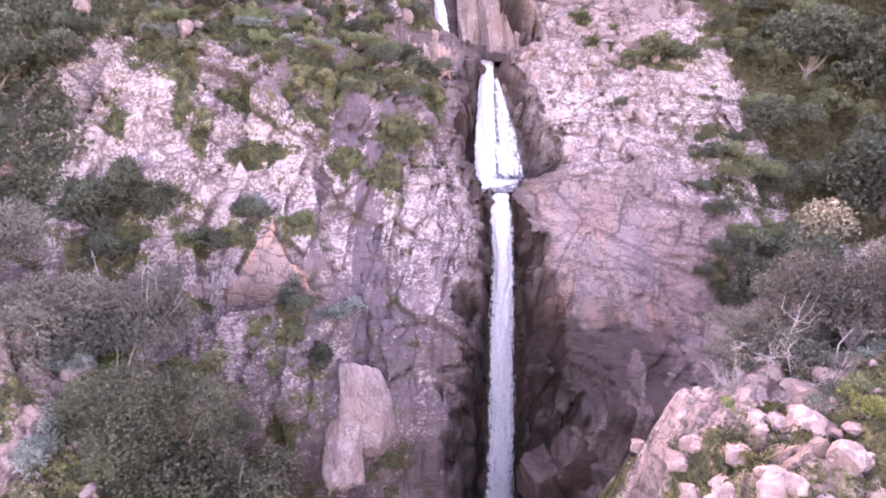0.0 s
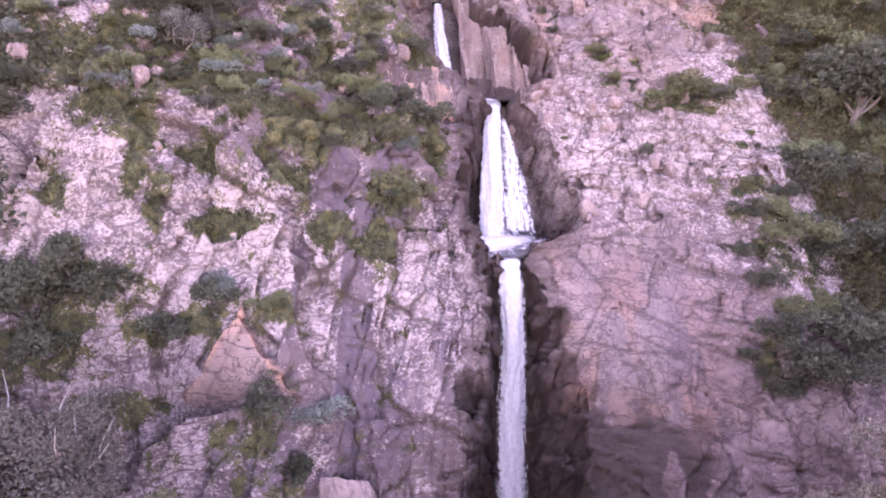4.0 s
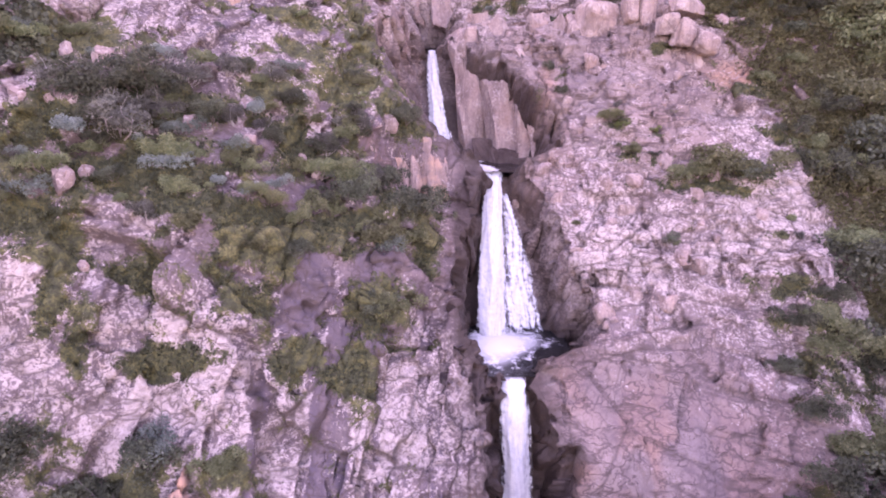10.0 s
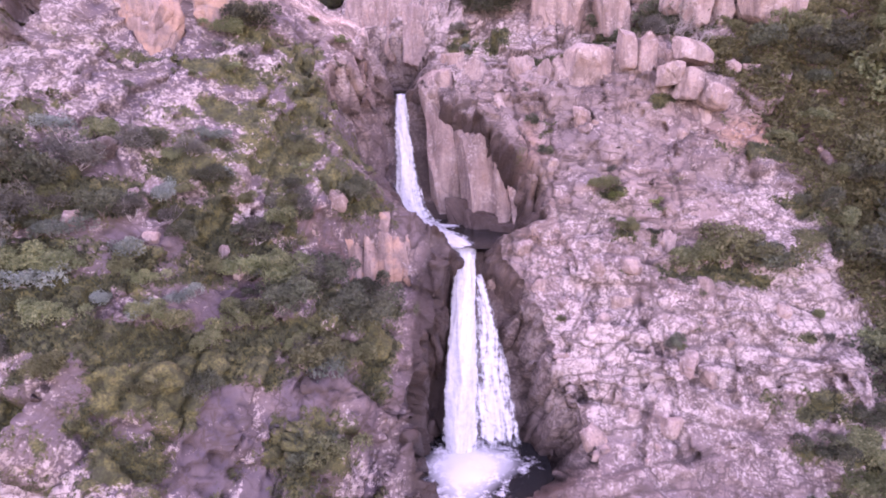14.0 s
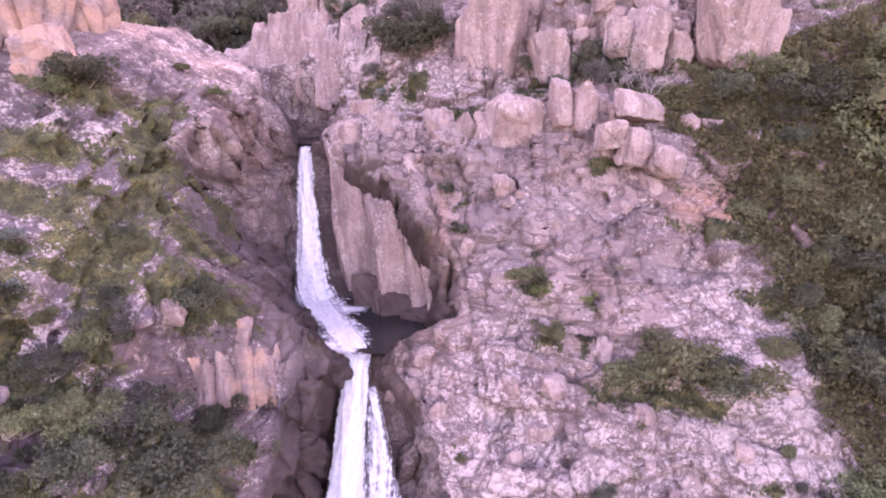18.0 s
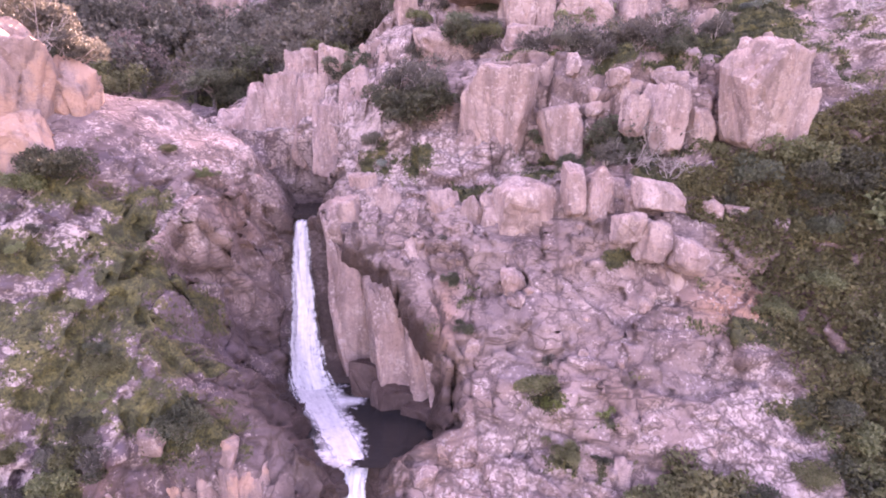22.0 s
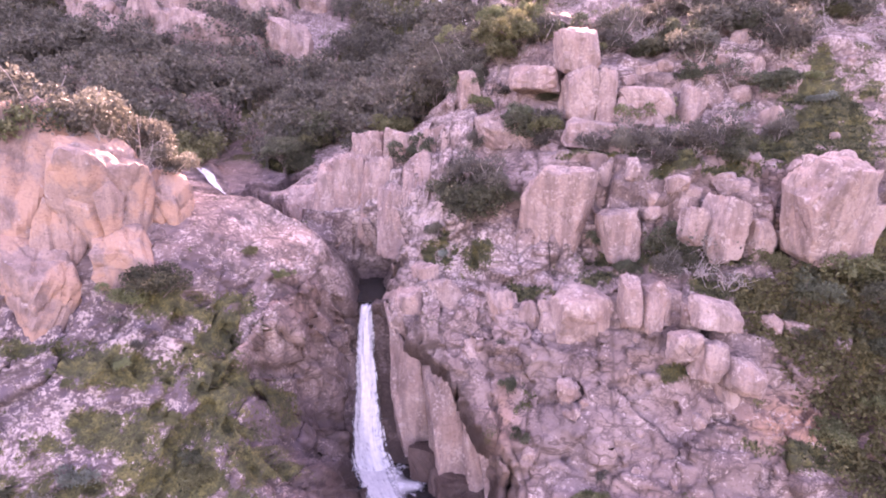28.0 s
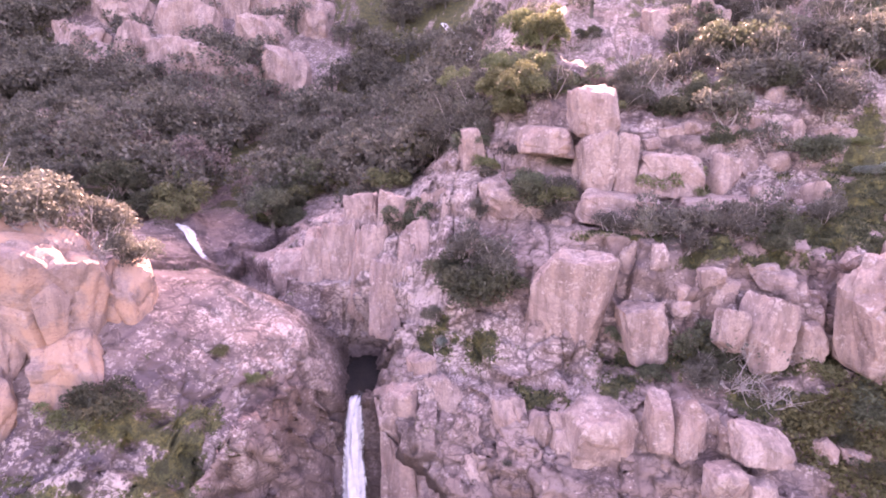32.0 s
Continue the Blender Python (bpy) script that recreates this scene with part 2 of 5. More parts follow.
def leaf_material(name, dark, light, through_light=0.35):
    m, n, l, p = material(name)
    info = n.new("ShaderNodeObjectInfo").outputs["Random"]
    isl = n.new("ShaderNodeNewGeometry")
    tone = mix(n, l, isl.outputs["Random Per Island"], dark, light)
    pos = isl.outputs["Position"]
    patch = tex(n, l, "ShaderNodeTexNoise", 0.9, pos, 3).outputs["Fac"]
    tone = mix(n, l, ramp(n, l, patch, (0.35, grey(0)), (0.65, grey(0.7))), tone, tuple(0.6 * v for v in dark))
    hsv = n.new("ShaderNodeHueSaturation")
    l.new(tone, hsv.inputs["Color"])
    l.new(calc(n, l, 'ADD', calc(n, l, 'MULTIPLY', info, 0.05), 0.475), hsv.inputs["Hue"])
    v = n.new("ShaderNodeMath")
    v.operation, v.inputs[1].default_value, v.inputs[2].default_value = 'MULTIPLY_ADD', 0.5, 0.75
    l.new(info, v.inputs[0])
    l.new(v.outputs[0], hsv.inputs["Value"])
    l.new(hsv.outputs[0], p.inputs["Base Color"])
    p.inputs["Roughness"].default_value = 0.6
    p.inputs["Specular IOR Level"].default_value = 0.25
    t = n.new("ShaderNodeBsdfTranslucent")
    l.new(hsv.outputs[0], t.inputs["Color"])
    ms = n.new("ShaderNodeMixShader")
    ms.inputs[0].default_value = through_light
    l.new(p.outputs[0], ms.inputs[1])
    l.new(t.outputs[0], ms.inputs[2])
    l.new(ms.outputs[0], n["Material Output"].inputs["Surface"])
    return m


def plain_material(name, c1, c2, scale, rough, relief=0.3):
    m, n, l, p = material(name)
    pos = n.new("ShaderNodeTexCoord").outputs["Object"]
    t = tex(n, l, "ShaderNodeTexNoise", scale, pos, 6).outputs["Fac"]
    l.new(ramp(n, l, t, (0.3, c1), (0.7, c2)), p.inputs["Base Color"])
    p.inputs["Roughness"].default_value = rough
    bump(n, l, p, t, relief, 0.05)
    return m


ROCK = rock_material("granite_cliff")
STONE = rock_material("granite_boulder", False)
RUSTY = rock_material("rust_stained_granite", False, 0.85)
# brown of wet granite plus painted shade of the gorge recess
WET_SHADED_STONE = rock_material("wet_shaded_brown_granite", False, 0.0, 0.97)
BARK = plain_material("bark", (0.09, 0.07, 0.06), (0.24, 0.20, 0.18), 6, 0.9)
GREYWOOD = plain_material("grey_dead_wood", (0.22, 0.19, 0.18), (0.42, 0.38, 0.37), 9, 0.9)
LEAF_OLIVE = leaf_material("olive_green_leaves", (0.125, 0.145, 0.072), (0.265, 0.275, 0.15))
LEAF_TURF = leaf_material("turf_blades", (0.042, 0.052, 0.032), (0.105, 0.112, 0.060))
LEAF_DARK = leaf_material("dark_evergreen_leaves", (0.068, 0.080, 0.056), (0.15, 0.165, 0.105))
LEAF_GREY = leaf_material("grey_green_leaves", (0.100, 0.100, 0.084), (0.200, 0.190, 0.160))
LEAF_IVY = leaf_material("olive_creeper_leaves", (0.105, 0.112, 0.054), (0.240, 0.225, 0.110))
# lightened: the haze of glare over the far woods is in this colour
LEAF_WOODS = leaf_material("hazy_wood_leaves", (0.075, 0.080, 0.066), (0.225, 0.21, 0.175))
LEAF_BARE = leaf_material("bare_purple_brown_twigs", (0.17, 0.13, 0.125), (0.32, 0.26, 0.245))
LEAF_BLUE = leaf_material("blue_green_spurge_leaves", (0.15, 0.19, 0.165), (0.29, 0.34, 0.29))
LEAF_BRIGHT = leaf_material("fresh_green_leaves", (0.10, 0.125, 0.035), (0.23, 0.255, 0.10))


def water_materials():
    m, n, l, p = material("white_falling_water")
    pos = n.new("ShaderNodeAttribute")
    pos.attribute_name = "flow"
    mp = n.new("ShaderNodeMapping")
    mp.inputs["Scale"].default_value = (4.2, 1.0, 0.42)
    l.new(pos.outputs["Vector"], mp.inputs[0])
    t = tex(n, l, "ShaderNodeTexNoise", 1.5, mp.outputs[0], 4, 0.55).outputs["Fac"]
    spray = tex(n, l, "ShaderNodeTexNoise", 3.2, pos.outputs["Vector"], 5, 0.7).outputs["Fac"]
    t = mix(n, l, 0.52, t, spray)
    l.new(ramp(n, l, t, (0.36, (0.38, 0.39, 0.435)), (0.48, (0.49, 0.50, 0.535)), (0.60, (0.60, 0.605, 0.625))), p.inputs["Base Color"])
    p.inputs["Roughness"].default_value = 0.45
    a = n.new("ShaderNodeAttribute")
    a.attribute_name = "cover"
    holes = calc(n, l, 'ADD', calc(n, l, 'MULTIPLY', calc(n, l, 'SUBTRACT', t, 0.38), 2.3), calc(n, l, 'SUBTRACT', a.outputs["Fac"], 0.22))
    l.new(ramp(n, l, holes, (0.16, grey(0)), (0.60, grey(1))), p.inputs["Alpha"])
    bump(n, l, p, t, 0.6, 0.15)
    q, n2, l2, p2 = material("dark_pool_water")
    pos2 = n2.new("ShaderNodeTexCoord").outputs["Object"]
    t2 = tex(n2, l2, "ShaderNodeTexNoise", 2.6, pos2, 4).outputs["Fac"]
    foam = tex(n2, l2, "ShaderNodeTexNoise", 1.4, pos2, 7, 0.75).outputs["Fac"]
    f = n2.new("ShaderNodeAttribute")
    f.attribute_name = "cover"
    fo = calc(n2, l2, 'ADD', calc(n2, l2, 'MULTIPLY', calc(n2, l2, 'SUBTRACT', foam, 0.5), 2.6), f.outputs["Fac"])
    fo = calc(n2, l2, 'MULTIPLY', fo, ramp(n2, l2, f.outputs["Fac"], (0.03, grey(0)), (0.22, grey(1))))
    fo = ramp(n2, l2, fo, (0.36, grey(0)), (0.52, grey(0.45)), (0.78, grey(1)))
    l2.new(mix(n2, l2, fo, (0.014, 0.015, 0.017), (0.66, 0.67, 0.71)), p2.inputs["Base Color"])
    l2.new(ramp(n2, l2, fo, (0, grey(0.08)), (1, grey(0.6))), p2.inputs["Roughness"])
    bump(n2, l2, p2, t2, 0.35, 0.15)
    return m, q


FALL, POOL = water_materials()

# ---------------------------------------------------------------- the slope
# It leans back at 48 degrees: s runs up the slope, h stands out from it, x along it.
LEAN_BACK = radians(48)
UP_S = np.array([0, math.cos(LEAN_BACK), math.sin(LEAN_BACK)])
OUT_H = np.array([0, -math.sin(LEAN_BACK), math.cos(LEAN_BACK)])
ORIGIN = np.array([0, 52.0, 38.0])
LEVELS = (-36, -28, -22, -16, -10, -4, 2, 8, 14, 20, 23, 26, 29, 32, 35, 40, 52, 70, 100, 160)
# relief of each buttress, from its foot to the hills behind
FAR_LEFT = (14, 17, 18, 19, 20, 21, 21, 20, 18, 16, 15, 13, 10, 6, 2, -4, -16, -28, -30, -30)
LEFT_FLANK = (1, 4, 6, 8, 10, 11.2, 11.2, 10.2, 8.8, 7.0, 6.5, 6, 3, -1, -6, -11, -20, -33, -36, -36)
LEFT_BUTTRESS = (-6, 0.4, 2.2, 5.2, 7.4, 8.9, 9.2, 8.2, 7.2, 5.2, 4.6, 3, -1, -5, -10, -15, -23, -36, -38, -38)
LEFT_WALL = (-8, 0, 1, 3.6, 5.8, 6.5, 6.1, 5.4, 4.2, 3.6, 3.4, 1.0, -4, -9, -13, -16, -25, -37, -39, -39)
INNER_LEFT = (-10, -2, 0, 1.5, 2.8, 3.8, 1.9, 3.2, 1.6, 0.1, -1.0, -3.0, -7.0, -8.0, -8.6, -14, -23, -35, -38, -38)
NOSE = (-12, -4, -1, 0, 0.2, 1.0, -1.0, -1.6, -3.4, -4.2, -5.4, -5.8, -6.4, -6.6, -7.2, -11, -19, -33, -37, -46)
INNER_RIGHT = (-12, -3.6, -1.8, -0.2, -0.7, -1.4, -2.1, -2.3, -2.6, -1.7, -2.6, -2.4, -2.2, -3.6, -3.2, -3.4, -7, -22, -32, -50)
RIGHT_FACE = (-10, -1.2, -1.3, -0.5, -0.9, -1.2, -1.9, -1.0, -0.8, -0.6, -2.3, -0.9, 0.1, -2.5, -1.8, -1.2, -6, -12, -26, -44)
RIGHT_WALL = (-8, -2, -1.5, -1.0, -1.2, -0.5, -0.3, -1.0, -0.5, 0.2, -0.5, 0.8, 1.2, -1.0, -2.1, -0.5, -6, -10, -24, -44)
RIGHT_FLANK = (-3, 0, -1, -2, -3, -2.4, -1.8, -1.8, -1, 0, 0.4, 1.2, 1.5, 0.3, -0.6, -0.5, -5, -9, -22, -42)
FAR_RIGHT = (10, 12, 12, 11, 10, 10, 10, 9, 8, 7, 7, 6, 5, 4, 4, 2, 0, -4, -12, -30)
STATIONS = ((-70, FAR_LEFT), (-32, LEFT_FLANK), (-21, LEFT_BUTTRESS), (-12, LEFT_WALL), (-5, INNER_LEFT), (0.5, NOSE),
            (9, INNER_RIGHT), (14, RIGHT_FACE), (22.5, RIGHT_WALL), (31, RIGHT_FLANK), (70, FAR_RIGHT))
# the stream bed: s, its middle in x, its relief, half its width
BED = ((-36, 5.4, -19, 2.5), (-30, 5.3, -17.2, 1.7), (-24, 5.2, -12.2, 1.5), (-18, 5.1, -7.4, 1.3), (-13, 4.9, -3.4, 1.1), (-10.7, 4.7, -1.0, 0.9), (-9.7, 4.8, -2.0, 1.0), (-8.8, 4.8, -3.3, 1.9), (-7.8, 5.3, -4.5, 3.1),
       (-6.0, 5.6, -6.7, 3.3), (-4.0, 5.5, -7.0, 3.0), (0.5, 5.2, -6.3, 2.1), (5.4, 4.5, -4.9, 0.9), (6.3, 4.6, -4.4, 1.3), (8.0, 5.2, -6.3, 3.2), (10.4, 4.5, -9.0, 3.6), (11.6, 3.2, -9.6, 3.8), (14.5, 1.9, -9.3, 3.1), (18, 0.5, -8.0, 1.8),
       (21.2, -0.2, -6.7, 0.7), (22.5, -0.2, -7.6, 1.0), (25, -0.7, -10.2, 1.1), (26.2, -0.9, -11, 1.2), (27.2, -1.0, -9.0, 0.6), (28, -1, 0, 0.3), (32, -10, 0, 0.3), (34.4, -14.6, -12.6, 1.3), (44, -19, -20, 3), (160, -22, -44, 3))


def slope_base(x, s):
    """Relief of the slope without its broken surface."""
    hs = np.stack([np.interp(s, LEVELS, h) for _, h in STATIONS])
    xs = np.array([a for a, _ in STATIONS], float)
    k = np.clip(np.searchsorted(xs, x) - 1, 0, len(xs) - 2)
    w = np.clip((x - xs[k]) / (xs[k + 1] - xs[k]), 0, 1)
    w = 0.6 * w + 0.4 * w * w * (3 - 2 * w)
    at = np.arange(x.size).reshape(x.shape)
    flat = hs.reshape(len(xs), -1)
    return flat[k.ravel(), at.ravel()].reshape(x.shape) * (1 - w) + flat[(k + 1).ravel(), at.ravel()].reshape(x.shape) * w


# the cleft behind the dome through which the stream comes: x, s, relief
CLEFT = ((-0.8, 26.0, -10.6), (-4.0, 27.6, -8.3), (-8.5, 29.6, -8.9), (-14.6, 33.6, -12.6))


def cleft(x, s):
    """Highest relief that the cleft leaves."""
    top = np.full(np.shape(x), 99.0)
    for (xa, sa, ha), (xb, sb, hb) in zip(CLEFT, CLEFT[1:]):
        t = np.clip(((x - xa) * (xb - xa) + (s - sa) * (sb - sa)) / ((xb - xa) ** 2 + (sb - sa) ** 2), 0, 1)
        d = np.hypot(x - xa - t * (xb - xa), s - sa - t * (sb - sa))
        far_side = s > sa + t * (sb - sa)
        top = np.minimum(top, ha + t * (hb - ha) + np.where(far_side, 1.5, 4.0) * np.maximum(0, d - 0.55))
    return top


def bed(s):
    b = np.array(BED)
    return [np.interp(s, b[:, 0], b[:, k]) for k in (1, 2, 3)]


# joints that run far across the rock, from x, s to x, s: on the wet slab, in the courses of the face, on its shoulder
SLAB_JOINTS = ((11.3, -12.7, 8.9, -16.3), (8.9, -16.3, 8.2, -19.1), (5.9, -12.4, 7.4, -14.7), (6.9, -14.9, 8.3, -15.9), (9.1, -16.4, 11.8, -16.9), (11.8, -16.9, 15.6, -17.1), (15.6, -17.1, 18.5, -19.8), (6.9, -20.1, 9.4, -20.7), (9.3, -21.6, 13.1, -21.8),
               (13.1, -21.8, 18.1, -22.4), (10.0, -17.2, 9.5, -20.4), (13.0, -18.1, 13.9, -21.8), (12.0, -13.7, 18.8, -17.0), (12.0, -15.5, 18.2, -18.9), (9.9, -17.2, 7.2, -18.8), (6.2, -10.6, 9.0, -9.7), (9.0, -9.7, 11.3, -12.8), (16.2, -17.1, 15.6, -20.9))
COURSE_JOINTS = ((15.1, 1.0, 19.4, 0.9), (19.4, 0.9, 27.7, 0.6), (15.8, -1.1, 21.1, -0.9), (21.1, -0.9, 26.0, -1.9), (18.8, -3.7, 24.8, -4.1), (15.8, -5.0, 21.9, -6.0), (21.1, 0.4, 20.7, -3.7), (24.4, 1.1, 23.6, -3.6), (17.5, 0.1, 16.3, -3.8),
                 (12.2, 3.1, 9.9, -0.8), (9.9, -0.8, 8.4, -2.6), (13.8, -2.2, 13.8, -6.9), (9.5, -8.0, 16.9, -6.6), (8.5, -9.3, 14.6, -8.2), (6.4, 4.5, 8.6, 1.4), (11.7, -1.7, 14.7, 0.7))
UPPER_JOINTS = ((15.0, 19.5, 14.6, 13.8), (14.6, 13.8, 14.4, 11.1), (10.9, 11.3, 12.8, 11.9), (12.8, 11.9, 15.5, 10.2), (15.5, 10.2, 19.0, 10.6), (19.0, 10.6, 19.5, 13.2), (19.0, 10.6, 21.7, 5.2), (21.7, 5.2, 26.3, 3.7), (19.5, 13.2, 22.4, 13.2), (8.3, 14.6, 10.2, 10.8),
                (10.2, 10.8, 10.6, 6.8), (10.9, 6.3, 15.4, 5.2), (15.4, 5.2, 15.1, 1.3), (15.1, 1.3, 15.4, -1.7), (8.1, 16.2, 10.5, 16.2), (14.0, 6.5, 18.1, 6.3), (18.1, 6.3, 21.8, 6.8))


def long_joints(x, s):
    """How near a long joint is, 1 in its middle."""
    near = np.full(np.shape(x), 9.0)
    wx, ws = x + 0.28 * (fbm(x * 1.1, s * 1.1, 3, 160.0) - 0.5), s + 0.28 * (fbm(x * 0.8, s * 0.8, 3, 164.0) - 0.5)
    for xa, sa, xb, sb in SLAB_JOINTS + COURSE_JOINTS + UPPER_JOINTS:
        t = np.clip(((wx - xa) * (xb - xa) + (ws - sa) * (sb - sa)) / ((xb - xa) ** 2 + (sb - sa) ** 2), 0, 1)
        near = np.minimum(near, np.hypot(wx - xa - t * (xb - xa), ws - sa - t * (sb - sa)))
    return np.exp(-(near / 0.095) ** 2.2)


def scar_of(x, s):
    """The bare triangle of fallen rock on the left wall: 1 inside."""
    wob = 0.8 * (fbm(x * 0.8, s * 0.8, 4, 55.0) - 0.5)
    return step(0.0, 0.5, (-15.3 - s) * 0.68 - np.abs(x + 11.7) + wob) * step(-21.5, -19.5, s)


def relief(x, s):
    """Relief of the broken rock, and the masks of its skin."""
    wob = fbm(x * 0.11, s * 0.11, 3, 3.0) - 0.5
    h = slope_base(x + 3.0 * wob, s + 3.0 * (fbm(x * 0.11, s * 0.11, 3, 9.0) - 0.5))
    gx, gh, gw = bed(s)
    ragged = cells(x / 1.3, s / 1.9, 90.0)
    off = np.abs(x - gx + 1.4 * (fbm(x * 0.4, s * 0.4, 3, 4.0) - 0.5) + 0.9 * (ragged[1] - 0.5) + 0.5 * ragged[4] * (ragged[2] - 0.5))
    bank = 2.6 + 4.4 * step(0, -0.5, x - gx) * step(-12, -9, s) * step(7, 4, s)    # the left bank stands nearly upright
    gully = gh + bank * np.maximum(0, off - gw) + 0.25 * np.maximum(0, off - gw) ** 2
    h = h - 3.2 * blob(x, s, -1.9, 3.3, 2.6, 1.9) + 1.8 * blob(x, s, -2.5, 10.4, 2.0, 2.5) + 1.0 * blob(x, s, -20, -8, 5, 6) + 0.8 * blob(x, s, 24, -8, 4, 6) - 1.8 * blob(x, s, -6, 31, 3, 3)
    near_bed = step(3.0, 0.2, off - gw) * np.maximum(step(28, 26.6, s), step(33, 34, s))
    h = np.minimum(np.minimum(h, gully), cleft(x, s + 0.5 * (ragged[1] - 0.5)))
    floor = step(0.7, -0.2, off - gw)
    left = step(3.0, -3.0, x - gx * 0.5)
    # joints of several sizes: leaning slabs on one side, square blocks on the other
    ax = x * 0.96 - s * 0.26 + 2.0 * wob
    ay = s * 0.96 + x * 0.26 + 2.0 * (fbm(x * 0.2, s * 0.2, 2, 6.0) - 0.5)
    out = 0 * x
    joint = 0 * x
    show = step(0.36, 0.62, fbm(x * 0.3, s * 0.3, 3, 33.0))
    tone = 0 * x
    for size, tall_l, tall_r, amp_l, amp_r, width, seed in ((5.0, 2.2, 0.9, 1.15, 0.62, 0.024, 1.0), (2.1, 2.4, 0.62, 0.46, 0.36, 0.045, 21.0), (0.95, 1.7, 0.8, 0.17, 0.17, 0.085, 31.0), (0.42, 1.4, 0.8, 0.04, 0.03, 0.12, 41.0)):
        f, r1, r2, r3, dx, dy = cells(ax / size, ay / (size * np.where(left > 0.5, tall_l, tall_r)), seed)
        amp = amp_l * left + amp_r * (1 - left)
        out += amp * ((r1 - 0.5) * 0.9 + dx * (r2 - 0.5) * 2.2 + dy * (r3 - 0.5) * 2.2)
        crack = np.exp(-(f / width) ** 2) * (0.3 + 0.7 * show)
        out -= np.minimum(0.10, amp * 0.4) * crack
        if size > 0.9:
            joint = np.maximum(joint, crack * min(1, 0.45 + 0.25 * size) * (1 if size > 1 else 1 - 0.6 * left))
            tone = tone + (0.6 if size > 2 else 0.4) * (r2 + r3 - 1)
    # upright columns in the cliff of the terrace and in the ridge behind the dome
    cliff = np.maximum(step(21.5, 23, s) * step(30, 28.5, s) * step(8.5, 11, x), step(29, 31, s) * step(40, 37, s) * step(-9, -6, x) * step(12, 8, x))
    f, r1, r2, r3, dx, dy = cells((x + 0.25 * wob) / 1.7, s / 6.5, 77.0)
    out += cliff * (1.5 * (r1 - 0.5) + 1.3 * dx * (r2 - 0.5) + 1.6 * dy * (r3 - 0.5) - 0.5 * np.exp(-f / 0.06))
    joint = np.maximum(joint, cliff * np.exp(-f / 0.04))
    # long straight joints across the bare face: one set upright, one slanting
    for turn, gap, seed in ((0.12, 4.3, 140.0), (1.22, 2.7, 150.0)):
        u = (x * math.cos(turn) + s * math.sin(turn)) / gap + 0.22 * fbm(x * 0.35, s * 0.35, 3, seed)
        near = np.abs(u - np.floor(u) - 0.5) * gap
        seam = np.exp(-near / 0.06) * (1 - left) * step(0.42, 0.55, fbm(x * 0.2, s * 0.2, 3, seed + 3))
        out -= 0.5 * seam
        joint = np.maximum(joint, 0.9 * seam)
    seam = long_joints(x, s)
    calm = (1 - 0.8 * floor) * (1 - 0.25 * near_bed) * (1 - 0.92 * blob(x, s, -5.5, 23.0, 5.5, 4.0)) * (1 - 0.72 * blob(x, s, 12, -13, 7, 6)) * (1 - 0.55 * blob(x, s, 12, -20, 7, 6)) * (1 - 0.7 * blob(x, s, 13.5, -25, 4, 4)) * (1 - 0.8 * scar_of(x, s))
    far = step(70, 40, s)
    out *= calm * (0.35 + 0.65 * far)
    out += 0.9 * scar_of(x, s) - 0.11 * seam
    out += 1.6 * (fbm(x * 0.16, s * 0.16, 3, 12.0) - 0.5) * (1 - near_bed) + 0.12 * (fbm(x * 0.9, s * 0.9, 4, 15.0) - 0.5) + 8 * (fbm(x * 0.04, s * 0.04, 4, 17.0) - 0.5) * step(45, 80, s)
    return h + out, near_bed, np.maximum(joint * np.sqrt(calm), 0.75 * seam), left, np.clip(0.5 + 0.38 * tone * calm - 0.15 * blob(x, s, 12, -15, 9, 9) - 0.12 * left - 0.2 * step(10, 16, x) * step(-10, -4, s), 0, 1)


def place(x, s, h):
    x, s, h = np.broadcast_arrays(np.asarray(x, float), s, h)
    return ORIGIN + x[..., None] * np.array([1.0, 0, 0]) + s[..., None] * UP_S + h[..., None] * OUT_H


def graded(*bands):
    """Grid lines from bands of (from, to, spacing)."""
    return np.concatenate([np.arange(a, b, d) for a, b, d in bands] + [[bands[-1][1]]])


GRID = {}
# patches of turf and moss: x, s, half their width, half their height along the slope
LEDGE_TURF = ((-18.1, 0.4, 3.5, 1.8), (-14.7, -1.0, 4.5, 2.1), (-11.3, -0.5, 3.0, 2.1), (-11.0, -3.7, 3.6, 1.5), (-7.9, -3.2, 2.9, 1.2), (-5.0, -1.9, 3.3, 1.4), (-1.6, -0.4, 2.8, 1.1), (-0.3, -1.8, 1.6, 2.0), (-14.2, -3.3, 1.7, 1.1), (-18.0, -2.2, 1.9, 1.3), (-9.7, -6.8, 1.2, 1.4), (-14.7, -6.5, 2.1, 1.0),
              (-3.6, -7.4, 1.3, 1.9), (-17.3, -6.5, 1.8, 0.7), (-13.6, -10.5, 1.5, 0.8), (-7.0, -10.3, 0.9, 1.2), (-4.5, -10.5, 1.1, 1.0), (-16.9, 3.6, 4.3, 2.3), (-10.2, 6.7, 2.1, 1.4), (-10.0, 4.6, 2.0, 1.1), (-2.5, 7.4, 1.8, 1.6), (-14.0, 3.6, 2.9, 1.6), (-20.9, 8.2, 3.4, 2.3), (-5.7, 5.9, 1.0, 2.1))
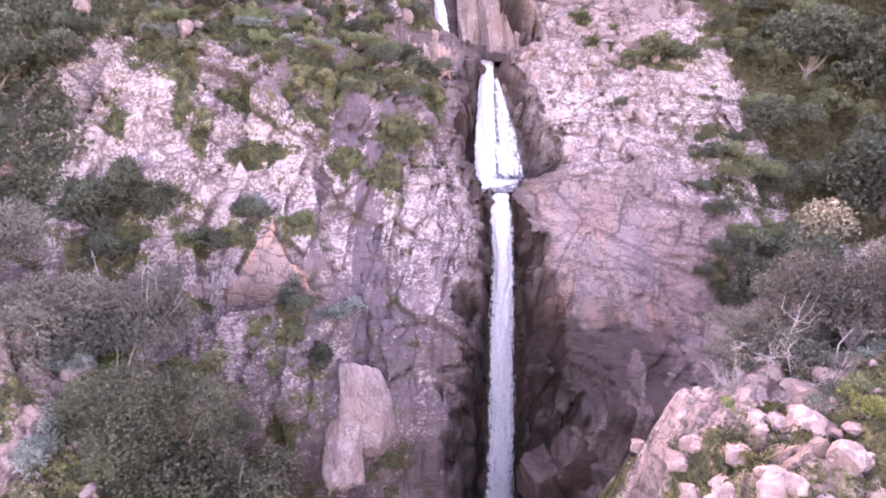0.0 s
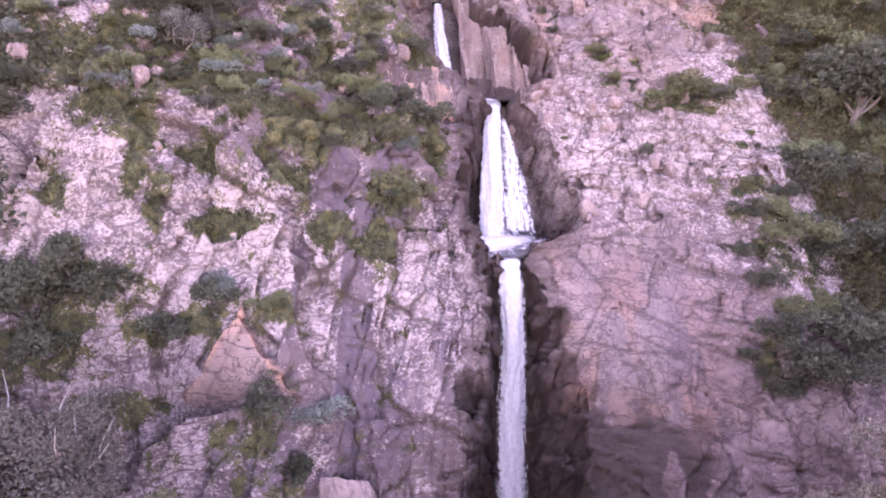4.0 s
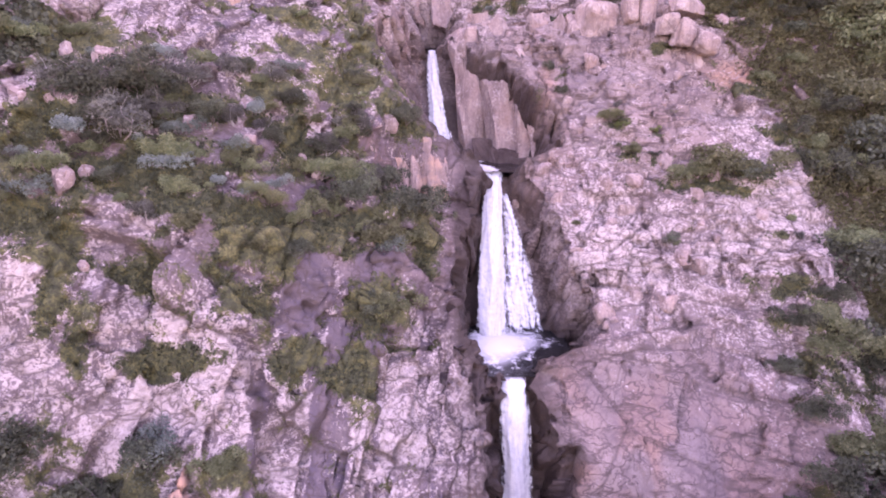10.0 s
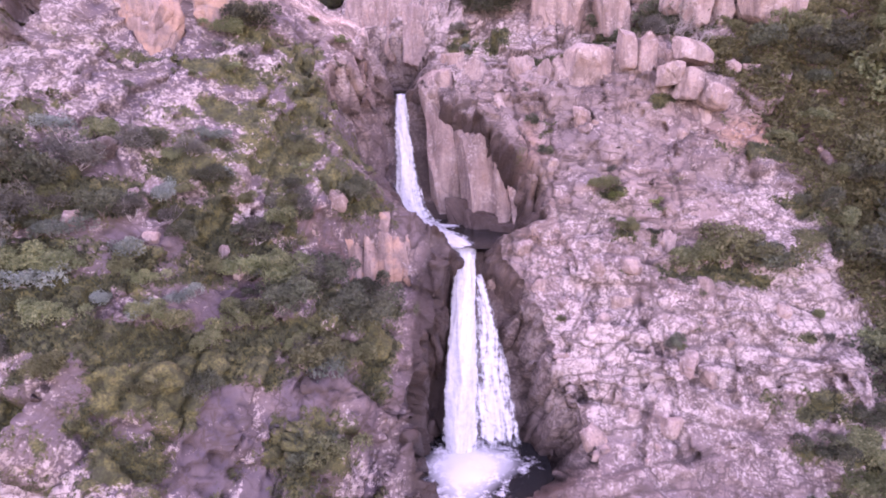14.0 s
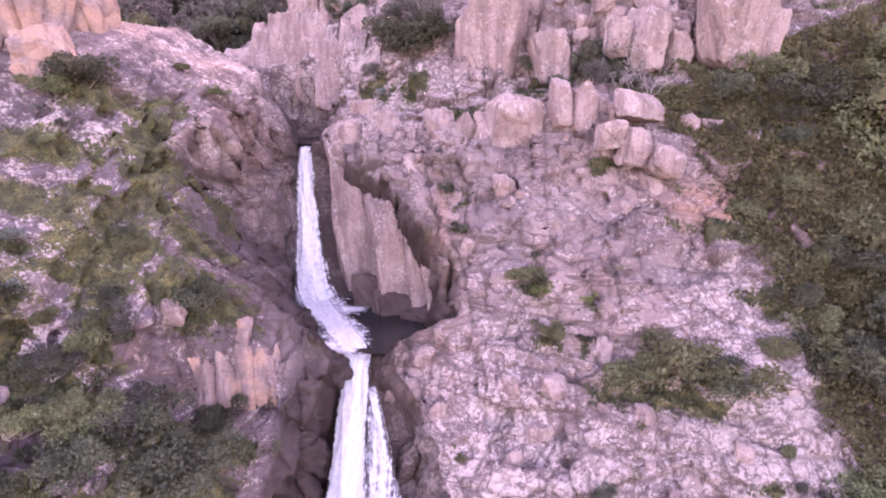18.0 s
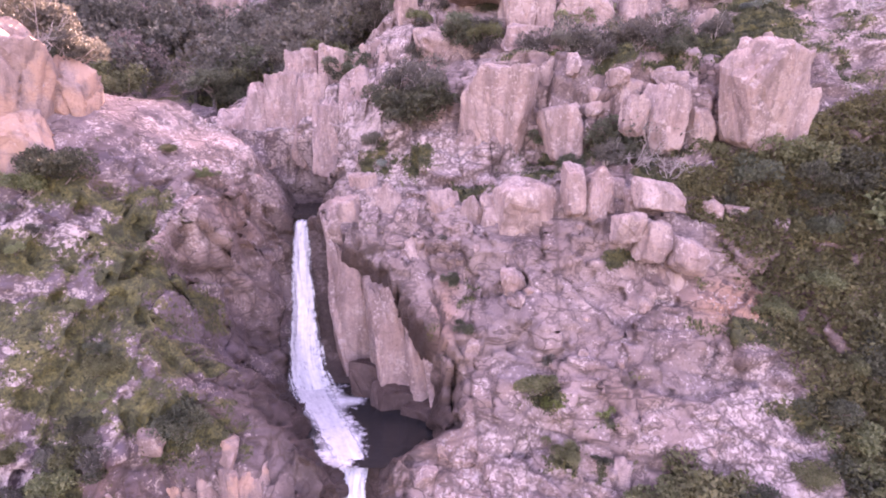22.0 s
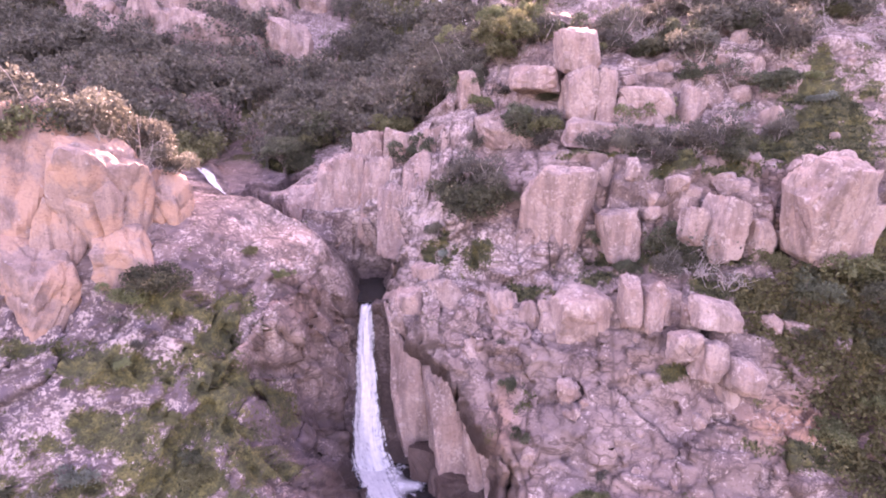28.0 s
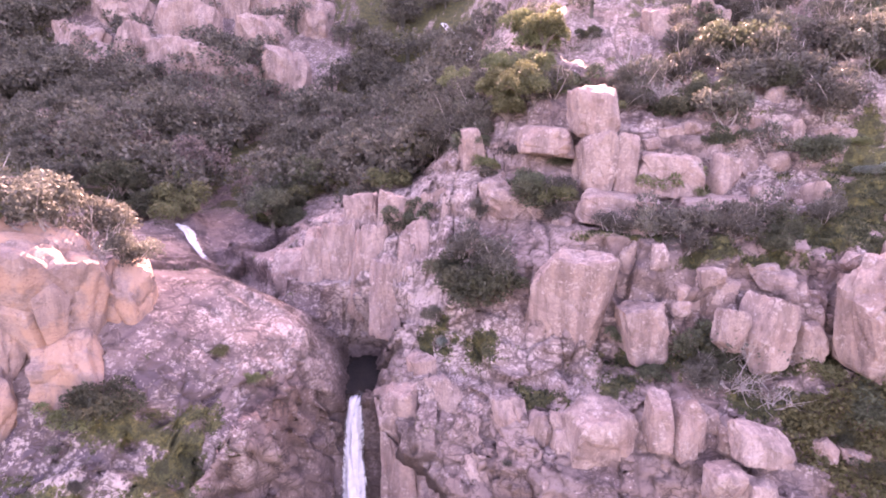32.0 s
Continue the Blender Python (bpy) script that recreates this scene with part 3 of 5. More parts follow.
WALL_TURF = ((-22.0, -9.6, 1.0, 1.2), (-17.0, -10.4, 0.6, 1.8), (-13.0, -10.4, 1.8, 0.7), (-3.0, -6.7, 1.5, 1.5), (-7.7, -10.8, 0.9, 0.7), (-4.3, -10.8, 1.3, 1.8), (-21.0, -14.9, 3.8, 1.8), (-22.0, -17.9, 2.3, 1.6), (-13.9, -16.4, 1.4, 1.0), (-9.4, -15.8, 1.6, 0.9), (-17.1, -16.8, 1.1, 0.9), (-18.3, -21.0, 2.3, 0.8),
             (-10.6, -21.7, 1.7, 1.8), (-17.7, -8.4, 0.6, 1.4), (-22.8, -1.3, 3.4, 2.0), (-18.7, -4.7, 2.7, 1.6), (-15.2, -0.7, 4.8, 2.4), (-15.3, -6.2, 2.3, 1.1), (-11.2, -4.4, 2.5, 1.4), (-9.2, -5.6, 2.2, 1.2))
FACE_TURF = ((13.7, 9.1, 1.5, 0.9), (14.3, 6.4, 1.0, 0.8), (19.9, 3.4, 3.4, 1.4), (22.5, -4.2, 3.0, 0.7), (23.6, -6.5, 2.6, 1.0), (16.4, 7.7, 0.6, 0.4), (15.8, 5.7, 0.6, 0.4), (8.5, 11.7, 0.5, 1.2), (10.3, 14.2, 0.5, 0.7), (23.1, -0.7, 1.0, 0.4), (13.5, 3.8, 0.9, 0.3),
             (24.9, 12.2, 1.8, 0.8), (26.4, 8.3, 2.1, 1.0), (27.5, 5.9, 1.4, 1.4), (24.8, -10.3, 3.6, 2.0), (21.2, -17.3, 1.6, 2.0), (21.3, -4.7, 1.4, 0.7), (18.2, 16.2, 1.0, 0.5), (23.8, 12.8, 2.2, 0.8))
MOSSY_TURF = ((-10.1, 13.9, 2.4, 0.7), (-5.9, 16.8, 1.2, 2.0), (-9.1, 8.7, 1.2, 0.8), (-5.9, 9.4, 2.8, 0.9), (-6.8, 7.9, 1.5, 0.7), (-4.3, 11.6, 1.6, 0.9), (-2.8, 10.3, 1.0, 1.2), (-2.4, 7.1, 2.2, 1.1), (-9.0, 4.1, 1.8, 0.6), (-7.8, 3.0, 2.1, 1.5), (-1.9, 0.9, 3.6, 1.1), (2.2, 3.0, 0.8, 0.9),
              (-8.8, 11.1, 1.9, 0.9), (-6.5, 17.4, 2.0, 0.6), (-8.5, 17.7, 2.3, 0.9), (-8.4, 10.4, 2.2, 0.8), (-5.3, 14.2, 1.1, 2.0), (-13.6, 14.6, 2.0, 0.5), (-3.4, 13.9, 0.8, 1.2))
TERRACE_TURF = ((10.3, 21.2, 1.7, 0.6), (14.5, 22.1, 2.1, 1.3), (27.6, 31.1, 4.2, 1.8), (30.5, 34.4, 2.3, 4.0), (16.8, 29.9, 3.4, 0.7), (7.5, 23.7, 1.4, 1.2), (18.8, 23.2, 4.1, 1.3), (21.6, 20.8, 2.5, 1.1), (20.8, 28.3, 3.4, 0.7), (4.8, 25.0, 1.2, 1.2), (25.0, 30.0, 4.0, 0.9))
# pale rocks that stand bare in the turf of the ledge
BARE = ((-16.0, -4.6, 1.6, 1.2), (-17.6, -0.2, 0.9, 0.6), (-7.2, -0.7, 1.7, 0.9), (-12.5, -5.6, 1.0, 0.8), (-11.6, -4.6, 0.6, 1.0), (-6.0, -5.2, 1.2, 1.1), (-9.4, -6.2, 0.9, 0.7), (-10.6, -1.7, 1.1, 0.6), (-11.0, 2.4, 1.4, 0.8))


def patches(x, s, rows):
    """1 in the middle of the nearest patch, 0.5 at its rim, with a wandering outline."""
    wx, ws = x + 1.3 * (fbm(x * 0.55, s * 0.55, 4, 170.0) - 0.5), s + 1.1 * (fbm(x * 0.55, s * 0.55, 4, 175.0) - 0.5)
    out = np.zeros(np.shape(x))
    for cx, cs, rx, rs in rows:
        out = np.maximum(out, np.clip(1.25 - 0.75 * np.hypot((wx - cx) / rx, (ws - cs) / rs), 0, 1))
    return out


def build_ground():
    xs = graded((-300, -70, 8), (-70, -34, 0.8), (-34, -24, 0.25), (-24, -7, 0.115), (-7, 12, 0.075), (12, 30, 0.105), (30, 40, 0.25), (40, 70, 0.8), (70, 300, 8))
    ss = graded((-36, -26, 0.3), (-26, 30, 0.105), (30, 46, 0.17), (46, 80, 0.5), (80, 160, 1.6))
    x, s = np.meshgrid(xs, ss)
    h, near_bed, joint, left, tone = relief(x, s)
    gx, gh, gw = bed(s)
    for _ in range(2):  # wear the edges of the blocks
        worn = h.copy()
        worn[1:-1, 1:-1] = (4 * h[1:-1, 1:-1] + h[:-2, 1:-1] + h[2:, 1:-1] + h[1:-1, :-2] + h[1:-1, 2:]) / 8
        h = worn
    # masks
    dh = np.gradient(h, axis=0) / np.gradient(s, axis=0)
    flat = step(-0.1, -1.0, dh)                       # ledges that lie level
    n1, n2, n3 = fbm(x * 0.25, s * 0.25, 4, 50.0), fbm(x * 0.8, s * 0.8, 4, 55.0), fbm(x * 0.07, s * 0.07, 3, 58.0)
    n4 = fbm(x * 1.5, s * 1.5, 3, 66.0)
    grown = patches(x, s, LEDGE_TURF + WALL_TURF + FACE_TURF + MOSSY_TURF + TERRACE_TURF) - 0.9 * patches(x, s, BARE)
    wild = np.maximum(step(40, 46, s), np.maximum(step(-24, -27, x), step(26, 30, x + 0.1 * s)))     # the overgrown land beyond the cliff
    lush = 0.86 * grown + 0.22 * blob(x, s, -13, -5, 8, 5) + 0.1 * blob(x, s, -7, 11, 6, 6) + wild * (0.35 + 0.5 * (n1 - 0.5)) + 0.4 * step(-20, -30, s) * step(2, -4, x)
    lush = lush * step(2.0, 5.0, np.abs(x - gx) - gw + 2.5)
    green = lush + 0.10 * flat * left + 0.9 * (n2 - 0.5) + 0.9 * (n4 - 0.5) + 0.04 + 0.22 * joint * left * step(0.42, 0.6, n3) - 0.3 * blob(x, s, -5.5, 23.2, 5.5, 3.6) - 0.35 * blob(x, s, 12, -14, 9, 10) - 0.12 * (1 - left)
    green = np.clip(green * (1 - near_bed * step(44, 38, s)) + 0.6 * step(38, 46, s) * step(8, 0, x) - 1.2 * blob(x, s, -40, 80, 22, 12), 0, 1)
    streak = fbm(x * 0.55, s * 0.06, 4, 63.0)
    wet_shade = np.clip(near_bed * (0.75 + 0.35 * step(0, -12, s)) + 1.5 * blob(x, s, 10.5, -25, 5.5, 4) * step(0.36, 0.5, n2) - 0.05, 0, 1) * step(27.5, 25.5, s)
    # the blobs up in the gorge paint its deep shade along with the wet
    wet_shade = wet_shade * step(0.25, 0.5, n1 + 0.35 * near_bed) * (1 - 0.3 * step(0, 1.5, x - gx) * step(-12, -8, s) * step(8, 5, s)) + 0.8 * blob(x, s, 3.8, 13, 3.2, 5) * step(0.32, 0.52, n2) + 0.8 * blob(x, s, 6.6, 9.6, 2.4, 3.0) * step(0.34, 0.5, n2) + 0.3 * blob(x, s, -2.0, 12.5, 2.0, 3.5) * step(0.32, 0.46, n2)
    wet_shade = np.clip(wet_shade + 1.7 * blob(x, s, 10.8, -25.2, 5.0, 3.6) * step(0.34, 0.46, n2) + 0.6 * blob(x, s, 2.0, -22, 1.8, 9) * step(0.4, 0.5, n2), 0, 1)
    wet_shade = np.clip(wet_shade + 1.6 * blob(x, s, 2.4, -2.0, 1.4, 6.0) * step(0.9, 1.6, x) + 0.7 * blob(x, s, 8.0, -6.4, 1.2, 2.2) * step(0.3, 0.5, n2) + 1.3 * blob(x, s, -1.2, 12.0, 1.2, 3.6) + 0.7 * blob(x, s, 5.5, 12, 2.4, 3.0), 0, 1)
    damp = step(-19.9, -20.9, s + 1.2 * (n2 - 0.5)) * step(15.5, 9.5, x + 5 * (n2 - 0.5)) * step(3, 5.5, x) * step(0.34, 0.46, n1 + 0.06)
    wet_shade = np.clip(np.maximum(wet_shade, damp), 0, 1)
    wet_shade = wet_shade * (1 - 0.9 * step(13, 16, s) * step(-0.9, -1.8, x - gx) * step(25, 23, s)) * (1 - 0.85 * step(2.5, 4, s) * step(15, 12, s) * step(-0.2, -1.4, x))
    # dark bands of the left wall, the mossy slope, the slab beside the lower drop
    stain = step(0.36, 0.54, streak) * (1.0 * blob(x, s, -4.5, -13, 5.0, 10) + 0.9 * blob(x, s, -7.5, -14, 2.6, 8) + 0.25 * blob(x, s, 8, -20, 8, 8))
    stain = stain + 0.8 * blob(x, s, -6.6, -8.0, 2.4, 3.2) + 0.75 * blob(x, s, -9.0, -8, 2.0, 3.0) * step(0.4, 0.55, n2) + 0.85 * step(0.36, 0.54, n1) * (blob(x, s, -9.5, 12, 6, 7) + 0.7 * blob(x, s, -4, 13, 3, 6)) + 0.8 * blob(x, s, 9.5, -25.5, 5, 3.2) * step(0.3, 0.55, n2)
    stain = (1 - scar_of(x, s)) * np.clip(0.8 * stain + left * (0.55 + 0.25 * step(0.46, 0.62, n1) - 0.25 * blob(x, s, -5.5, 23, 6, 4) - 0.4 * blob(x, s, -2.8, 18, 2.5, 4)) + (1 - left) * (0.26 + 0.3 * step(0.42, 0.6, n1)), 0, 1)
    rust = step(0.5, 0.66, n1 * 0.5 + fbm(x * 0.5, s * 0.12, 4, 70.0) * 0.5) * (0.6 * blob(x, s, -5, 3.5, 3, 2) + 0.75 * blob(x, s, 10, -18, 8, 7) + 0.35 * blob(x, s, 8, 3, 3, 6) + 0.06)
    scar = scar_of(x, s)
    rust = rust + 0.6 * blob(x, s, 13, -21.0, 5, 1.6) * step(0.36, 0.52, n2)
    tip = np.maximum(step(-18.0, -15.6, s), step(1.1, 0.2, (-15.3 - s) * 0.68 - np.abs(x + 11.7)))
    rust = np.clip(rust + 0.95 * scar * tip + 0.85 * blob(x, s, -4.2, 4.0, 3.2, 1.8) * step(0.36, 0.5, n2) + 0.9 * blob(x, s, 24.0, 13.8, 2.6, 1.3) + 0.45 * blob(x, s, 9.0, 13.5, 0.6, 2.0) + 0.4 * blob(x, s, -3.2, 19.5, 1.2, 1.6), 0, 0.9)
    green = green * (1 - scar)
    bands = np.clip(blob(x, s, -4.5, -13, 4.0, 9) + blob(x, s, -8.2, -13, 2.2, 7), 0, 1) * step(0.34, 0.5, streak)
    pale = left * (0.34 + 0.45 * (tone - 0.45) + 0.22 * blob(x, s, -16, -9, 6, 6) + 0.12 * blob(x, s, -0.5, -8, 2.0, 5) - 0.42 * bands - 0.04 * blob(x, s, -5.5, 23, 6, 4) - 0.08 * blob(x, s, -8, 12, 8, 6) + 0.5 * (n3 - 0.5))
    pale = pale + (1 - left) * (0.30 + 0.8 * (n3 - 0.5) + 0.35 * (n1 - 0.5) + 0.08 * step(-9, -3, s) - 0.4 * blob(x, s, 11, -19, 9, 8) - 0.2 * blob(x, s, 9, 2, 3.5, 6)) - 0.4 * scar
    pale = np.clip(pale, 0, 1)
    GRID.update(xs=xs, ss=ss, green=green)
    where = place(x, s, h)
    # the steep sides of the gully are broken along joints of their own
    across, upward = np.gradient(where, axis=1), np.gradient(where, axis=0)
    normal = np.cross(across, upward)
    normal /= np.linalg.norm(normal, axis=-1)[..., None]
    steep = step(0.35, 0.75, np.abs(normal[..., 0])) * step(44, 38, s) * step(-34, -28, s)
    y, z = where[..., 1], where[..., 2]
    push = 0 * x
    for size, amp in ((2.2, 0.75), (0.9, 0.3)):
        f, r1, r2, r3, dy, dz = cells(y / size + 0.2 * z / size, z / (size * 2.0), 95.0 + size)
        push += amp * ((r1 - 0.5) * 1.2 + dy * (r2 - 0.5) * 1.8 - 0.5 * np.exp(-f / 0.08))
        joint = np.maximum(joint, 0.8 * steep * np.exp(-f / 0.07))
    where = where + normal * (push * steep * (1 - 0.6 * step(20, 24, s)) * (1 - 0.85 * blob(x, s, 6.5, 10.5, 4.5, 3.5)) * (1 - 0.95 * blob(x, s, 3.4, 18, 2.6, 3.0)))[..., None]
    rows = [where]
    # the valley floor in front, out to the horizon, and the land behind the hills
    y0 = rows[0][0]
    for k, (dy, z) in enumerate(((-4, -1), (-12, -2), (-30, -2), (-80, 2), (-200, 14), (-700, 60), (-3000, 120))):
        q = y0.copy()
        q[:, 1] += dy
        q[:, 2] = z + 0.6 * vnoise(q[:, 0] * 0.2, q[:, 1] * 0.2, 80.0 + k)
        rows.insert(0, q[None])
    last = rows[-1][-1]
    for dy, dz in ((60, 40), (300, 60), (2500, 40)):
        q = last.copy()
        q[:, 1] += dy
        q[:, 2] += dz
        rows.append(q[None])
    v = np.concatenate(rows)
    front = 7
    nr, nc = v.shape[:2]
    v[:, 0, 0], v[:, -1, 0] = -3000, 3000
    idx = np.arange(nr * nc).reshape(nr, nc)
    f = np.stack([idx[:-1, :-1], idx[:-1, 1:], idx[1:, 1:], idx[1:, :-1]], -1).reshape(-1, 4)
    me = bpy.data.meshes.new("ground")
    me.vertices.add(nr * nc)
    me.vertices.foreach_set("co", v.astype(np.float32).ravel())
    me.loops.add(f.size)
    me.loops.foreach_set("vertex_index", f.astype(np.int32).ravel())
    me.polygons.add(len(f))
    me.polygons.foreach_set("loop_start", np.arange(0, f.size, 4, dtype=np.int32))
    me.update(calc_edges=True)
    for key, val, fill in (("green", green, 0.9), ("wet_shade", wet_shade, 0), ("stain", stain, 0), ("rust", rust, 0), ("pale", pale, 0.5), ("joint", np.clip(joint * 0.85, 0, 1), 0), ("tone", tone, 0.5)):
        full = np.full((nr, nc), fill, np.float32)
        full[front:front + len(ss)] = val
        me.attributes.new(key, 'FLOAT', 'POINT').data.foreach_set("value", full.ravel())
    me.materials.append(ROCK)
    return tagged(new("ground", me), "pink granite cliff with ledges of turf, moss and water stains", "cliff", kind="structure")


ground = build_ground()


def on_slope(x, s, lift=0.0):
    """A place on the broken rock."""
    h = relief(np.array([[float(x)]]), np.array([[float(s)]]))[0][0, 0]
    return place(x, s, h + lift)

# ---------------------------------------------------------------- spurs in front of the fall
def build_spur(name, x0, x1, y0, y1, near, height, seed, label):
    (a0, a1), (b0, b1) = near
    xs, ys = graded((x0, a0, 0.6), (a0, a1, 0.14), (a1, x1, 0.6)), graded((y0, b0, 0.6), (b0, b1, 0.14), (b1, y1, 0.6))
    x, y = np.meshgrid(xs, ys)
    z = height(x, y) + 2.0 * (fbm(x * 0.25, y * 0.25, 4, seed) - 0.5)
    joint = 0 * x
    for size, amp, width in ((2.4, 0.9, 0.05), (1.0, 0.45, 0.06), (0.45, 0.15, 0.08)):
        f, r1, r2, r3, dx, dy = cells(x / size, y / size, seed + size)
        z += amp * ((r1 - 0.5) + dx * (r2 - 0.5) * 1.8 + dy * (r3 - 0.5) * 1.8)
        crack = np.exp(-f / width)
        z -= 0.4 * amp * crack
        joint = np.maximum(joint, crack)
    v = np.stack([x, y, z], -1)
    nr, nc = x.shape
    idx = np.arange(nr * nc).reshape(nr, nc)
    f = np.stack([idx[:-1, :-1], idx[:-1, 1:], idx[1:, 1:], idx[1:, :-1]], -1).reshape(-1, 4)
    ob = raw(name, v.reshape(-1, 3), f, ROCK)
    n1, n2 = fbm(x * 0.35, y * 0.35, 3, seed + 3), fbm(x * 1.1, y * 1.1, 4, seed + 5)
    values = {"green": np.clip(0.68 + 1.6 * (n1 - 0.5) + 1.2 * (n2 - 0.5), 0, 1), "pale": 0.22 + 0.3 * (n2 - 0.5), "joint": joint * 0.7, "rust": 0.5 * step(0.55, 0.7, n1), "wet_shade": 0 * x, "stain": 0.3 * step(0.4, 0.6, n2), "tone": n2}
    for key, val in values.items():
        ob.data.attributes.new(key, 'FLOAT', 'POINT').data.foreach_set("value", val.astype(np.float32).ravel())
    GRID[name] = (xs, ys, z, values["green"])
    return tagged(ob, label, "rocky spur", kind="structure")


def right_height(x, y):
    z = np.where(x < 9, 26.3 - 2.2 * (9 - x), 26.3 + np.minimum(0.42 * (x - 9), 12))
    z = z - 1.4 * np.maximum(0, x - 48)
    return z - 1.5 * np.maximum(0, y - 20.5) - 0.9 * np.maximum(0, 15 - y) - 0.5 * np.maximum(0, 9 - y)


def left_height(x, y):
    z = np.where(x > -14, 24.6 - 2.0 * (x + 14), 24.6 + np.minimum(-0.35 * (x + 14), 10))
    z = z - 1.4 * np.maximum(0, -48 - x)
    return z - 1.3 * np.maximum(0, y - 26.5) - 0.7 * np.maximum(0, 22 - y) - 0.5 * np.maximum(0, 14 - y)


right_spur = build_spur("rock_spur_right", -5, 84, -34, 42, ((5, 22), (8, 25)), right_height, 101.0, "broken pink granite spur with turf between its blocks")
left_spur = build_spur("rock_spur_left", -84, 1, -30, 47, ((-26, -4), (15, 32)), left_height, 131.0, "pale granite spur overgrown with scrub")

# ---------------------------------------------------------------- water
def ribbon(name, points, widths, bulge, seed, label, cover=0.75, across=26, along=150, thin=0.0):
    """Falling water along a line of places, with its widths, as a rippled sheet with torn edges."""
    p, w = np.array(points, float), np.array(widths, float)
    d = np.r_[0, np.cumsum(np.linalg.norm(np.diff(p, axis=0), axis=1))]
    t = np.linspace(0, d[-1], along)
    c = np.stack([np.interp(t, d, p[:, k]) for k in range(3)], -1)
    for _ in range(6):
        c[1:-1] = (c[:-2] + 2 * c[1:-1] + c[2:]) / 4
    half = np.interp(t, d, w) / 2
    u = np.linspace(-1, 1, across)
    uu, tt = np.meshgrid(u, t)
    edge = 1 + 0.14 * (vnoise(np.sign(uu) * 9, tt * 0.5, seed) - 0.5) + 0.10 * (vnoise(np.sign(uu) * 5, tt * 2.2, seed + 1) - 0.5)
    x = c[:, None, 0] + uu * half[:, None] * edge
    ripple = 0.30 * (fbm(uu * 2.5, tt * 0.35, 3, seed + 2) - 0.5) + 0.16 * (fbm(uu * 6, tt * 1.4, 3, seed + 3) - 0.5)
    y = c[:, None, 1] - bulge * (1 - uu ** 2) - ripple
    z = c[:, None, 2] + 0 * uu
    v = np.stack([x, y, z], -1).reshape(-1, 3)
    idx = np.arange(along * across).reshape(along, across)
    f = np.stack([idx[:-1, :-1], idx[:-1, 1:], idx[1:, 1:], idx[1:, :-1]], -1).reshape(-1, 4)
    ob = raw(name, v, f, FALL, smooth=True, label=label)
    cov = cover + 0.25 - 0.62 * np.abs(uu) ** 3 - 0.3 * step(0.8, 1.0, np.abs(uu)) - thin * step(-0.2, 0.7, uu) * step(2.0, 6.0, tt) - 0.45 * step(0.92, 1.0, tt / t[-1]) - 0.3 * step(0.05, 0.0, tt / t[-1])
    ob.data.attributes.new("cover", 'FLOAT', 'POINT').data.foreach_set("value", cov.astype(np.float32).ravel())
    # spray where it lands, a thin start
    flow = np.stack([uu * half[:, None] + 0.12 * np.sin(tt * 0.9 + seed), 0 * uu + seed, tt], -1)
    ob.data.attributes.new("flow", 'FLOAT_VECTOR', 'POINT').data.foreach_set("vector", flow.astype(np.float32).ravel())
    return ob


def pool(name, outline, z, foam, label, grid=0.2):
    """A level pool; its rim lies under the rock round it."""
    (x0, x1), (y0, y1) = outline
    xs, ys = np.arange(x0, x1 + grid, grid), np.arange(y0, y1 + grid, grid)
    x, y = np.meshgrid(xs, ys)
    cov = foam(x, y)
    zz = z + 0.05 * (fbm(x * 1.2, y * 1.2, 3, z) - 0.5) + 0.22 * cov ** 2 * fbm(x * 1.6, y * 1.6, 3, z + 2)
    v = np.stack([x, y, zz], -1).reshape(-1, 3)
    nr, nc = x.shape
    idx = np.arange(nr * nc).reshape(nr, nc)
    f = np.stack([idx[:-1, :-1], idx[:-1, 1:], idx[1:, 1:], idx[1:, :-1]], -1).reshape(-1, 4)
    ob = raw(name, v, f, POOL, smooth=True)
    ob.data.attributes.new("cover", 'FLOAT', 'POINT').data.foreach_set("value", np.clip(cov, 0, 1).astype(np.float32).ravel())
    return tagged(ob, label, "pool", kind="structure")


waterfall = tagged(new("waterfall"), "white waterfall in three drops down a granite gully", "waterfall")
upper = ribbon("upper_drop", ((-0.25, 71.8, 49.75), (-0.25, 71.0, 49.6), (-0.15, 70.2, 48), (0.05, 69.2, 46), (0.35, 67.9, 43.2), (0.75, 66.8, 41.2), (1.2, 65.8, 40.2)), (0.8, 0.85, 1.1, 1.35, 1.9, 2.4, 3.0), 0.35, 201, "upper drop of white water", 0.50)
middle = ribbon("middle_drop", ((4.5, 60.0, 40.25), (4.5, 58.8, 39.7), (4.4, 57.4, 37.6), (4.25, 55.9, 35.3), (4.15, 53.8, 32.0), (4.1, 52.3, 29.8)), (1.5, 1.4, 1.55, 1.75, 2.0, 2.2), 0.45, 221, "middle drop of white water", 0.85)
veil = ribbon("veil", ((5.3, 58.2, 38.7), (5.7, 56.9, 37.0), (6.0, 55.6, 34.6), (6.1, 53.9, 31.8), (6.2, 52.6, 29.8)), (0.5, 0.9, 1.7, 2.5, 2.9), 0.2, 241, "thin veil of water beside the drop", 0.34)
lower = ribbon("lower_drop", ((4.7, 47.2, 29.75), (4.6, 45.6, 29.5), (4.7, 45.1, 28.2), (5.0, 44.7, 24.5), (5.1, 44.3, 18), (5.3, 43.5, 8), (5.4, 42.9, 0)), (1.8, 1.7, 1.75, 1.9, 2.1, 2.5, 2.9), 0.5, 261, "tall lower drop of white water", 0.55, along=240)
